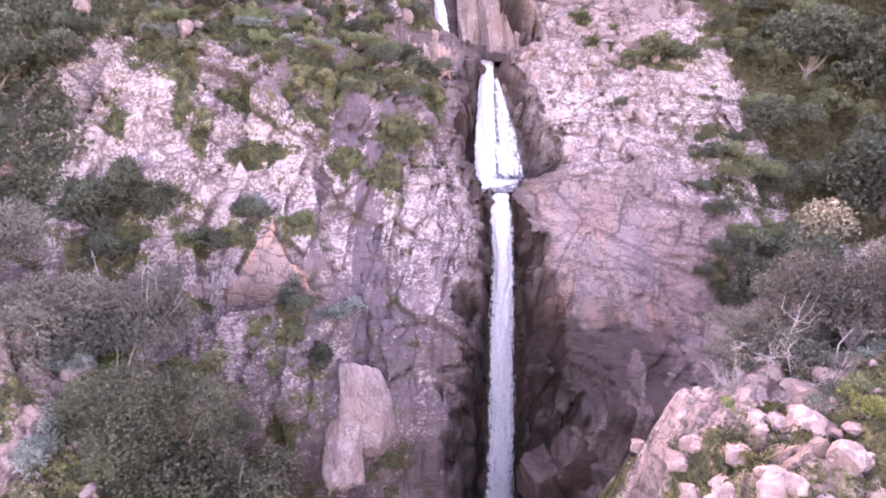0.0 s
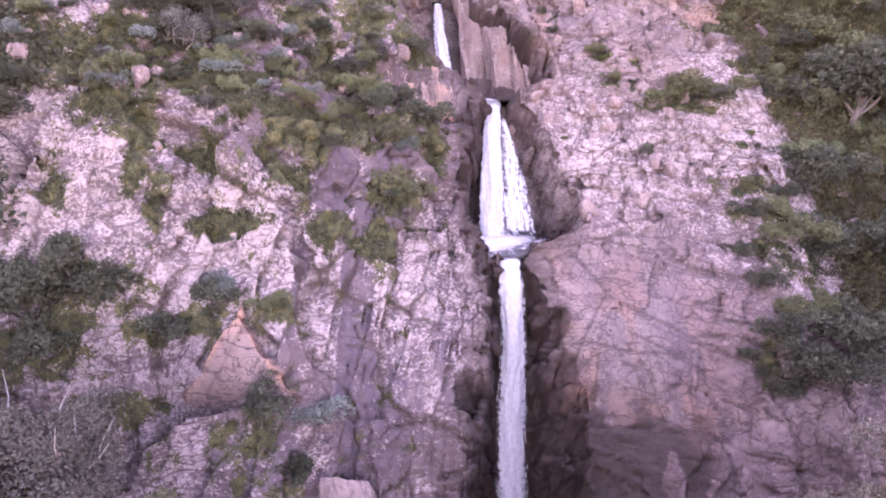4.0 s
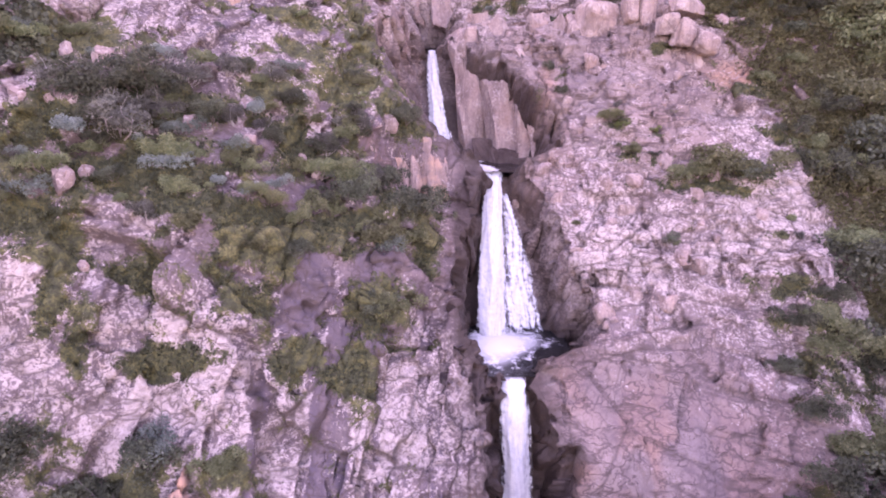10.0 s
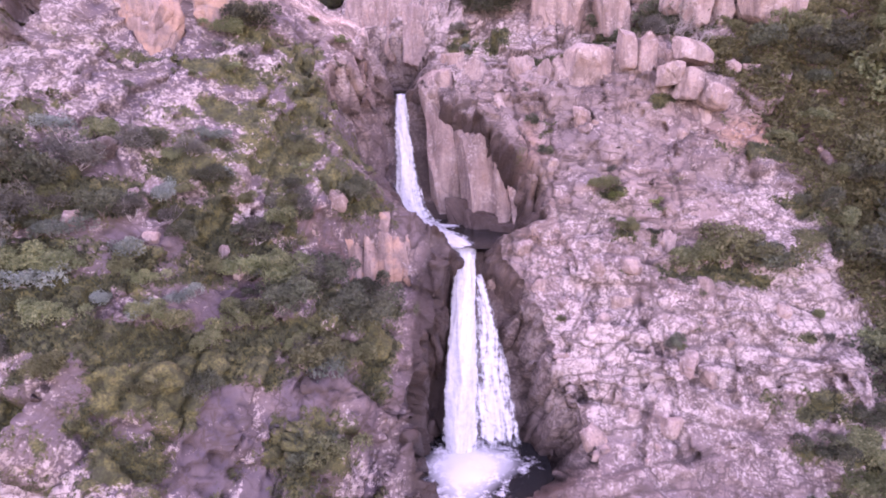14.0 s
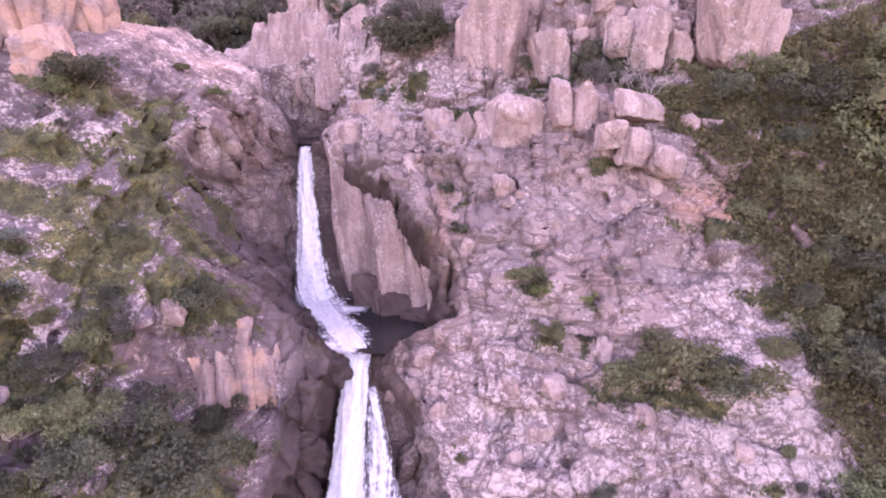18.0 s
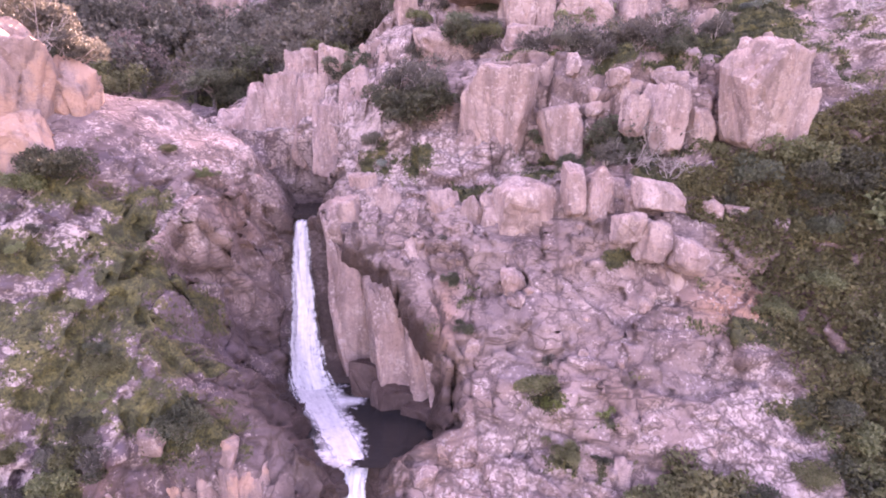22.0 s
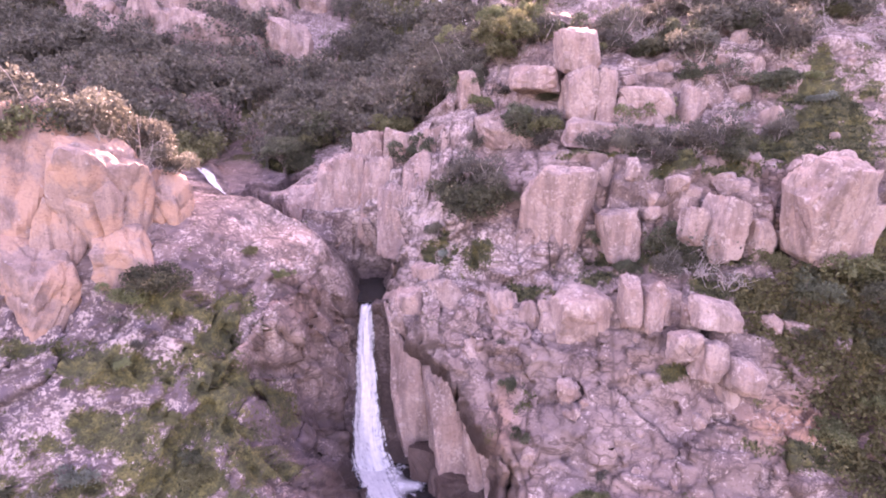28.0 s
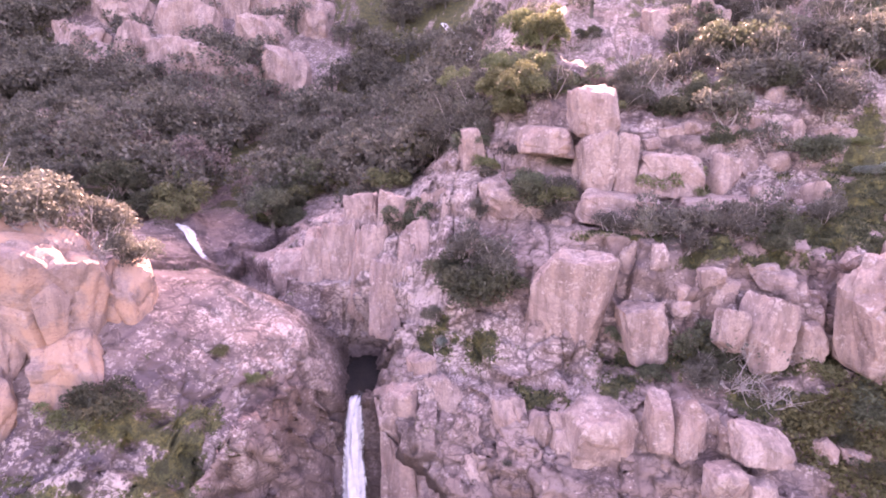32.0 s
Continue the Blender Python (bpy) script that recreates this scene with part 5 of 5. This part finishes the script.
KINDS = {}
for key, args in {
    "olive": [("shrub", LEAF_OLIVE, 11 + k, "rounded olive-green shrub growing out of the rock", "shrub", 12 + 2 * k, 4200, 0.052) for k in range(3)],
    "dark": [("shrub", LEAF_DARK, 21 + k, "dense dark evergreen shrub on a ledge", "shrub", 13 + k, 4600, 0.050) for k in range(3)],
    "grey": [("twiggy_shrub", LEAF_GREY, 31 + k, "grey-green airy shrub with thin branches", "shrub", 13 + k, 3600, 0.044, 1.0, 0.9, 10, 0.03, GREYWOOD) for k in range(3)],
    "blue": [("spurge_shrub", LEAF_BLUE, 41 + k, "domed blue-green spurge bush", "shrub", 9 + k, 2400, 0.05, 1.0, 0.6) for k in range(2)],
    "bright": [("low_shrub", LEAF_BRIGHT, 51 + k, "low fresh green shrub", "shrub", 10, 2400, 0.05, 1.1, 0.45) for k in range(2)],
    "bare": [("bare_shrub", LEAF_GREY, 61 + k, "leafless grey twiggy shrub", "shrub", 10, 120, 0.05, 1.0, 0.9, 12, 0.022, GREYWOOD) for k in range(2)],
    "tree": [("tree", LEAF_DARK, 71 + k, "small dark evergreen oak with a rounded crown", "tree", 20, 5600, 0.048, 0.9, 0.8, 9, 0.04, BARK, 0.7) for k in range(3)],
    "big_dark": [("broad_bush", LEAF_DARK, 95 + k, "broad dense dark evergreen bush on the spur", "shrub", 26, 24000, 0.024, 1.0, 0.75, 9, 0.03) for k in range(2)],
    "grey_tree": [("tree", LEAF_GREY, 91 + k, "broad grey-green wild olive with a dense crown", "tree", 26, 26000, 0.023, 1.0, 0.7, 12, 0.03, GREYWOOD, 0.35) for k in range(2)],
    "olive_tree": [("tree", LEAF_OLIVE, 81 + k, "small olive-green tree with an uneven crown", "tree", 20, 5400, 0.050, 0.95, 0.75, 9, 0.04, BARK, 0.6) for k in range(3)],
}.items():
    KINDS[key] = [bush(*a) for a in args]
FIRST = {id(o): True for made in KINDS.values() for o in made}
plant_rng = np.random.default_rng(5)


def plant(key, at, size, label="", group="", lean=0.0):
    r = plant_rng
    proto = KINDS[key][int(r.integers(len(KINDS[key])))]
    m = pose(*[float(q) for q in at], -lean + r.uniform(-6, 6), r.uniform(-6, 6), r.uniform(0, 360)) @ Matrix.Scale(size * r.uniform(0.9, 1.1), 4)
    if FIRST.pop(id(proto), None):
        proto.matrix_basis = m
        ob = proto
    else:
        ob = copy_thing(proto, m)
        ob.scale = m.to_scale()
    return tagged(ob, label, "", group)


def grow(rows):
    """Rows of kind, x, s, radius, label."""
    for key, x, s, size, label in rows:
        plant(key, on_slope(x, s, -0.1 * size), size, label)


grow((("blue", -14.1, 1.5, 1.3, ""), ("blue", -11.5, 1.0, 1.35, ""), ("grey", -16.8, 0.6, 1.9, ""), ("blue", -10.0, -2.0, 0.75, ""), ("blue", -9.0, -1.0, 0.8, ""), ("olive", -7.0, -1.4, 1.2, ""), ("olive", -3.4, -3.0, 1.9, ""), ("olive", -2.8, -7.4, 1.4, ""), ("grey", -7.0, 3.5, 1.2, ""), ("dark", -16.1, 3.7, 1.9, ""), ("dark", -1.3, -0.6, 1.7, ""), ("dark", -4.7, -0.3, 1.2, ""), ("olive", -13.2, -2.7, 0.9, ""), ("olive", -9.4, -5.1, 0.8, ""), ("dark", -7.5, -4.7, 0.9, ""), ("grey", -14.5, 5.2, 1.3, ""), ("dark", -18.5, 2.2, 1.6, ""), ("grey", 5.7, 29.8, 1.7, ""), ("dark", 6.9, 26.9, 1.7, ""), ("grey", 7.6, 28.4, 1.6, ""), ("dark", 10.4, 33.4, 1.7, ""), ("grey", 11.6, 32.4, 1.4, ""), ("bare", 20.4, 23.3, 1.7, ""), ("dark", 19.4, 22.6, 1.4, ""), ("grey", 18.1, 28.6, 1.6, ""), ("grey", 20.4, 29.6, 1.5, ""), ("dark", 22.4, 28.8, 1.1, ""), ("grey", 16.6, 29.8, 1.2, ""), ("olive", 24.6, 30.2, 1.0, ""), ("dark", 27.4, 36.2, 1.6, ""), ("grey", 25.2, 37, 1.9, ""), ("grey", 22.4, 38.6, 2.2, ""), ("dark", 19.6, 40.5, 2.0, ""), ("grey", 28.5, 39.5, 2.4, ""), ("blue", 29.8, 35.0, 0.9, ""), ("dark", 14.8, 24.6, 0.9, ""), ("dark", 1.6, 33.2, 1.1, "")))
grow((("dark", 6.9, 26.6, 2.2, ""), ("grey", 7.8, 28.6, 1.9, ""), ("dark", 8.6, 27.2, 1.5, ""), ("dark", 19.0, 23.4, 1.7, ""), ("bare", 20.9, 23.4, 1.9, ""), ("grey", 17.0, 30.0, 1.7, ""), ("grey", 19.2, 30.3, 1.6, ""), ("grey", 21.6, 30.4, 1.8, ""), ("dark", 10.6, 33.8, 1.9, ""), ("dark", 23.4, 29.8, 1.2, ""), ("olive", 24.2, 22.6, 1.3, ""), ("dark", 25.4, 20.2, 1.7, ""), ("grey", 14.4, 30.2, 1.2, ""), ("dark", 16.4, 23.0, 1.0, ""), ("grey", 25.8, 31, 1.5, ""), ("dark", 2.2, 33.8, 1.6, ""), ("dark", 26.8, 8.0, 1.5, ""), ("olive", 27.6, 6.6, 1.6, ""), ("dark", 29.4, 10.2, 1.8, ""), ("olive", 25.0, 5.2, 1.0, ""), ("dark", 28.4, 4.4, 1.9, "")))
grow((("dark", 22.0, -12.5, 1.2, ""), ("olive", 23.5, -14.5, 1.3, ""), ("dark", 23.8, -17.3, 1.6, ""), ("dark", 21.8, -19.5, 1.4, ""), ("olive", 27.5, -14.4, 1.8, ""), ("dark", 20.1, -17.2, 0.9, ""), ("dark", 22.5, -6.9, 1.1, ""), ("olive", 24.1, -8.6, 1.3, ""), ("dark", 21.5, -9.8, 1.0, "")))
grow((("olive", 20.2, 3.7, 2.5, "broad olive-green shrub on the bare granite face"), ("dark", 22.2, 3.4, 1.6, ""), ("olive", 18.4, 3.9, 1.4, ""),
      ("blue", -2.9, -3.2, 1.5, ""), ("olive", -1.8, -2.6, 1.2, ""), ("dark", -3.2, -7.3, 1.0, ""), ("dark", -2.0, 7.1, 1.1, ""), ("dark", -1.3, 2.2, 1.2, ""), ("dark", -3.4, 1.6, 1.3, ""), ("olive", -5.2, 1.4, 1.3, ""), ("olive", -7.0, 1.2, 1.2, ""),
      ("olive", 13.2, 9.3, 0.95, ""), ("bright", 13.9, 8.6, 0.6, ""), ("olive", 14.4, 6.3, 0.8, ""), ("dark", 10.0, 12.4, 0.6, ""), ("dark", 9.4, 15.2, 0.6, ""), ("bright", 16.4, 8.2, 0.5, ""), ("dark", -9.0, 17.8, 1.4, "dark shrub at the foot of the outcrop"), ("olive", -10.4, 17.4, 1.0, ""),
      ("tree", 9.9, 33.6, 1.5, "dark lone tree against the granite ridge"), ("dark", 5.3, 28.6, 1.6, "dark shrub in a cleft of the ridge"), ("grey", 6.6, 27.4, 1.3, ""), ("dark", 0.3, 35, 1.2, ""), ("grey", 4.4, 25.8, 1.0, ""), ("blue", 5.0, 24.6, 0.7, ""),
      ("bare", 19.5, 21.6, 1.6, "dark leafless shrub under the standing blocks"), ("grey", 18.0, 21.8, 1.2, ""), ("dark", 16.4, 22.2, 1.1, ""), ("bare", 21.2, 20.8, 1.3, ""), ("olive", -4.2, 20.6, 0.6, ""), ("olive", -6.0, 21.8, 0.5, ""),
      ("olive", 26.2, -8.3, 2.0, ""), ("dark", 27.8, -9.6, 2.4, ""), ("olive", 24.4, -6.6, 1.3, ""), ("dark", 25.6, -5.4, 1.0, ""), ("dark", 24.3, -19.3, 2.6, ""), ("dark", 22.2, -16.5, 1.7, ""), ("olive", 25.4, -14.5, 2.2, ""), ("dark", 27.2, -17, 2.8, ""),
      ("dark", -13.2, -15.2, 1.6, ""), ("olive", -10.2, -15.8, 1.3, ""), ("dark", -15.2, -17, 1.7, ""), ("blue", -7.6, -21.6, 1.9, ""), ("dark", -10.2, -21.2, 1.8, ""), ("blue", -13.0, -14.4, 1.4, ""), ("dark", -21, -14.8, 2.5, ""), ("dark", -23, -16, 2.6, ""), ("dark", -22, -18.4, 2.4, ""), ("dark", -19.4, -15.6, 1.8, ""), ("dark", -8.2, -24.5, 1.2, "")))

# the sunlit scrub on top of the outcrop
for key, at, size in (("grey", (-13.5, 65.2, 60.8), 2.3), ("grey", (-15.8, 65.0, 61.0), 2.7), ("olive", (-18.2, 64.6, 61.0), 2.6), ("bare", (-11.6, 65.6, 59.6), 1.6), ("grey", (-10.9, 66.6, 58.9), 1.5), ("olive", (-20.6, 64, 61.4), 2.4), ("grey", (-22.8, 63.5, 61.6), 2.2), ("grey", (-12.8, 67.0, 60.0), 2.0)):
    plant(key, at, size, "sunlit scrub on top of the granite outcrop")


def thicket(keys, count, xr, sr, sizes, seed, accept=None, label="", group=""):
    r = np.random.default_rng(seed)
    made, tries = 0, 0
    while made < count and tries < count * 30:
        tries += 1
        x, s = r.uniform(*xr), r.uniform(*sr)
        gx, gh, gw = bed(np.array(s))
        if abs(x - gx) < gw + 1.8 or (accept and r.random() > accept(x, s)):
            continue
        size = r.uniform(*sizes)
        plant(keys[int(r.integers(len(keys)))], on_slope(x, s, -0.12 * size), size, label, group)
        made += 1


thicket(("olive", "dark", "blue", "olive", "grey"), 95, (-27, -3), (-5, 13), (0.45, 1.25), 71, lambda x, s: blob(x, s, -12, 2.5, 14, 7), group="scrub of the ledge")
thicket(("olive", "dark", "grey"), 8, (-15, -3), (8, 20), (0.25, 0.5), 72, group="scrub of the mossy slope")
thicket(("olive", "olive_tree", "dark", "olive"), 24, (27.5, 40), (-6, 26), (1.0, 2.2), 73, lambda x, s: min(1, max(0, (x - 25 - abs(s - 16) * 0.12) / 4)), group="thicket beside the face")
thicket(("olive", "dark"), 8, (24, 29), (9, 20), (0.7, 1.2), 74, lambda x, s: float(x > 22.5 + abs(s - 18) * 0.5), group="thicket beside the face")
thicket(("tree", "dark", "tree"), 26, (28, 60), (-14, 5), (2.2, 4.2), 75, group="trees on the flank")
thicket(("olive_tree", "olive"), 24, (31, 62), (5, 26), (1.8, 3.6), 82, group="olive trees on the flank")
thicket(("grey", "olive", "dark", "bare"), 60, (3, 40), (33, 52), (0.7, 1.9), 76, group="scrub of the terrace")
thicket(("olive_tree", "olive", "grey"), 22, (-2, 12), (39, 52), (1.2, 2.4), 77, label="backlit scrub on the ridge", group="scrub of the ridge")


def far_wood(name, count, xr, sr, sizes, seed, accept, label, leaves=LEAF_WOODS):
    """Woods too far off to tell the trees apart, in one mesh: trunks, and crowns of leaf clumps."""
    r = np.random.default_rng(seed)
    all_v, all_f, base, made = [], [], 0, 0
    while made < count:
        x, s = r.uniform(*xr), r.uniform(*sr)
        gx, gh, gw = bed(np.array(s))
        if abs(x - gx) < 2.0 or r.random() > accept(x, s):
            continue
        size = r.uniform(*sizes)
        n_ = int(r.integers(9, 15))
        c = r.normal(0, 0.42, (n_, 3)) * np.array([1.0, 1.0, 0.75])
        c[:, 2] = np.abs(c[:, 2]) + 0.38
        v, f = leaf_cloud(r, c, r.uniform(0.22, 0.5, n_), 950, 0.060)
        trunk = np.array([(-0.07, -0.07, -0.2), (0.07, -0.07, -0.2), (0.07, 0.07, -0.2), (-0.07, 0.07, -0.2), (-0.04, -0.04, 1.0), (0.04, -0.04, 1.0), (0.04, 0.04, 1.0), (-0.04, 0.04, 1.0)])
        tf = np.array([(0, 1, 5, 4), (1, 2, 6, 5), (2, 3, 7, 6), (3, 0, 4, 7)]) + len(v)
        at = on_slope(x, s, -0.1)
        all_v.append(np.concatenate([v, trunk]) * size + at)
        all_f.append(np.concatenate([f, tf]) + base)
        base += len(v) + 8
        made += 1
    ob = raw(name, np.concatenate(all_v), np.concatenate(all_f), leaves)
    return tagged(ob, label, "woods", kind="stuff")


thicket(("dark", "olive", "grey", "tree"), 34, (-25, -9), (36.5, 44), (1.3, 2.6), 84, label="evergreen scrub beside the stream", group="scrub of the stream")
thicket(("grey", "olive_tree", "grey"), 14, (1, 9), (41, 47), (1.4, 2.6), 85, label="backlit scrub on the ridge", group="scrub of the ridge")
thicket(("grey", "bare", "dark", "grey"), 32, (21, 44), (41, 56), (1.5, 3.0), 86, label="grey-brown scrub on the upper terrace", group="scrub of the upper terrace")
far_wood("far_woods", 360, (-75, 5), (39, 100), (2.0, 4.6), 78, lambda x, s: (1.0 if s < 80 else 0.45) * (1 - float(blob(x, s, 2, 84, 4, 14))) * (1 - 0.9 * float(blob(x, s, -40, 80, 20, 10))) * (0.35 + 1.3 * float(vnoise(np.array(x * 0.15), np.array(s * 0.15), 4.0))), "dark evergreen woods on the valley side behind the fall")
far_wood("leafless_woods", 70, (-36, -3), (42, 70), (1.4, 3.0), 83, lambda x, s: float(vnoise(np.array(x * 0.12), np.array(s * 0.12), 9.0) > 0.45), "leafless purple-brown trees among the evergreen woods", LEAF_BARE)
far_wood("ridge_woods", 70, (4, 75), (54, 110), (1.8, 3.4), 79, lambda x, s: 1.0, "scattered evergreen trees on the ridge behind the terrace")
thicket(("dark", "olive", "tree"), 30, (-60, -25), (-22, 18), (1.4, 3.4), 80, group="thicket on the far flank")
thicket(("olive", "dark", "grey"), 10, (8, 26), (-6, 18), (0.3, 0.6), 81, group="scrub of the face")


def spur_z(name, x, y):
    xs, ys, zs, _ = GRID[name]
    return float(zs[np.searchsorted(ys, y), np.searchsorted(xs, x)])


for key, x, y, size, label in (("grey_tree", -19.0, 26.8, 3.3, "broad grey-green wild olive on the spur"), ("grey_tree", -15.6, 26.8, 3.3, "broad grey-green wild olive on the spur"), ("grey_tree", -23.5, 26.8, 3.7, ""), ("grey_tree", -17.2, 27.8, 3.3, ""), ("olive", -13.6, 27.6, 1.9, ""), ("blue", -17.6, 24.6, 1.4, "pale spurge bush with bare stems"), ("bright", -16.2, 25.4, 1.1, ""), ("bright", -14.2, 26.0, 1.1, ""), ("bright", -18.4, 26.0, 1.0, ""),
                               ("big_dark", -11.6, 21.6, 3.9, "broad dark evergreen bush on the spur"), ("big_dark", -13.6, 21.8, 3.4, ""), ("big_dark", -9.8, 23.6, 1.9, ""), ("olive", -8.4, 25.6, 1.8, ""), ("blue", -16.2, 20.4, 1.5, ""), ("bright", -10.6, 20.6, 1.0, ""), ("big_dark", -12.6, 28.6, 2.0, "")):
    plant(key, (x, y, spur_z("rock_spur_left", x, y) - 0.2), size, label)
for key, x, y, size, label in (("grey_tree", 13.2, 21.4, 2.4, "grey-brown twiggy bush on the spur"), ("grey_tree", 15.4, 21.8, 2.0, "grey-brown twiggy bush on the spur"), ("bare", 12.4, 20.6, 1.9, "leafless twiggy shrub on the spur"), ("bare", 11.0, 19.8, 1.2, "leafless twiggy shrub on the spur"), ("bare", 14.6, 21.0, 1.8, ""), ("grey", 13.6, 22.0, 1.9, ""), ("grey_tree", 15.8, 20.8, 3.0, ""), ("grey_tree", 18.8, 20.4, 3.3, ""), ("olive", 15.4, 23.2, 2.0, ""), ("blue", 12.6, 17.6, 0.8, ""), ("blue", 15.6, 19.0, 1.0, ""), ("bare", 13.2, 18.4, 0.9, ""), ("bright", 11.4, 18.4, 0.7, ""), ("bright", 10.2, 18.9, 0.6, ""),
                               ("olive", 14.2, 17.4, 0.9, ""), ("bright", 9.6, 16.2, 0.7, ""), ("bright", 13.0, 16.2, 0.9, ""), ("bare", 16.4, 18.0, 1.1, ""), ("bright", 15.2, 17.0, 0.8, ""), ("grey", 20.5, 20, 2.4, "")):
    plant(key, (x, y, spur_z("rock_spur_right", x, y) - 0.2), size, label)

for proto in [o for made in KINDS.values() for o in made]:
    if id(proto) in FIRST:
        for o in (*proto.children, proto):
            bpy.data.objects.remove(o)


# ---------------------------------------------------------------- ivy on the flank, tufts on the ledges
def blanket(name, count, xr, sr, seed, weight, size, lift, leaves, label, upright=False, spur=""):
    """Small leaves or blades strewn over the rock where the weight lets them grow."""
    r = np.random.default_rng(seed)
    x, s = r.uniform(*xr, count * 4), r.uniform(*sr, count * 4)
    keep = np.nonzero(r.random(count * 4) < weight(x, s))[0][:count]
    x, s = x[keep], s[keep]
    n_ = len(x)
    clump = fbm(x * 0.7, s * 0.7, 3, seed)
    if spur:
        xs, ys, zs, _ = GRID[spur]
        at = np.stack([x, s, zs[np.searchsorted(ys, s), np.searchsorted(xs, x)] + lift * clump], -1)
    else:
        h = relief(x[None], s[None])[0][0]
        at = place(x, s, h + lift * (0.1 + clump * 1.2 * r.random(n_)))
    a = r.normal(0, 1, (n_, 3))
    if upright:
        a = a * 0.35 + np.array([0, -0.2, 1.0])
    a /= np.linalg.norm(a, axis=1)[:, None]
    b = np.cross(a, r.normal(0, 1, (n_, 3)))
    b /= np.linalg.norm(b, axis=1)[:, None]
    k = size * r.uniform(0.6, 1.4, n_)[:, None]
    wide = 0.3 if upright else 0.6
    q = np.stack([at - a * k * (0.1 if upright else 1), at + b * k * wide, at + a * k, at - b * k * wide], 1).reshape(-1, 3)
    ob = raw(name, q, np.arange(n_ * 4).reshape(-1, 4), leaves)
    return tagged(ob, label, "plants", kind="stuff")


def flank(x, s):
    rim = np.where(s > 21, 21.4 + 2.2 * (s - 21), np.where(s > 14, 21.4 + 0.56 * np.maximum(0, 20 - s), 24.8 + 0.16 * (14 - s)))
    return step(0, 2.0, x - rim - 2.5 * (fbm(x * 0.3, s * 0.3, 3, 5.0) - 0.5)) * step(29, 25, s)


def turf(x, s):
    g = GRID["green"][np.searchsorted(GRID["ss"], s), np.searchsorted(GRID["xs"], x)]
    return step(0.35, 0.75, g) * (1 - 0.9 * step(5.5, 8, s) * step(1, -1, x) * step(26, 22, s))     # moss, not grass, above the ledge


def spur_turf(name):
    xs, ys, zs, g = GRID[name]
    return lambda x, y: step(0.4, 0.7, g[np.searchsorted(ys, y), np.searchsorted(xs, x)])


blanket("ivy", 190000, (20, 42), (-14, 29), 301, flank, 0.10, 0.9, LEAF_IVY, "blanket of olive-green creepers over the rocky flank")
blanket("creepers", 26000, (-36, -22), (-16, 10), 303, lambda x, s: step(-23.8, -25.6, x + 1.2 * np.sin(s * 0.7) - 0.25 * np.maximum(0, s - 2)), 0.17, 0.5, LEAF_DARK, "blanket of dark creepers over the far flank")
blanket("grass", 100000, (-28, 36), (-12, 36), 302, turf, 0.13, 0.05, LEAF_TURF, "tufts of grass on the ledges", True)
blanket("spur_grass", 30000, (6, 21), (9, 24), 305, spur_turf("rock_spur_right"), 0.09, 0.03, LEAF_TURF, "tufts of grass between the blocks of the spur", True, "rock_spur_right")
blanket("spur_herbs", 16000, (-24, -5), (16, 31), 306, spur_turf("rock_spur_left"), 0.12, 0.05, LEAF_TURF, "tufts of grass and herbs on the spur", True, "rock_spur_left")
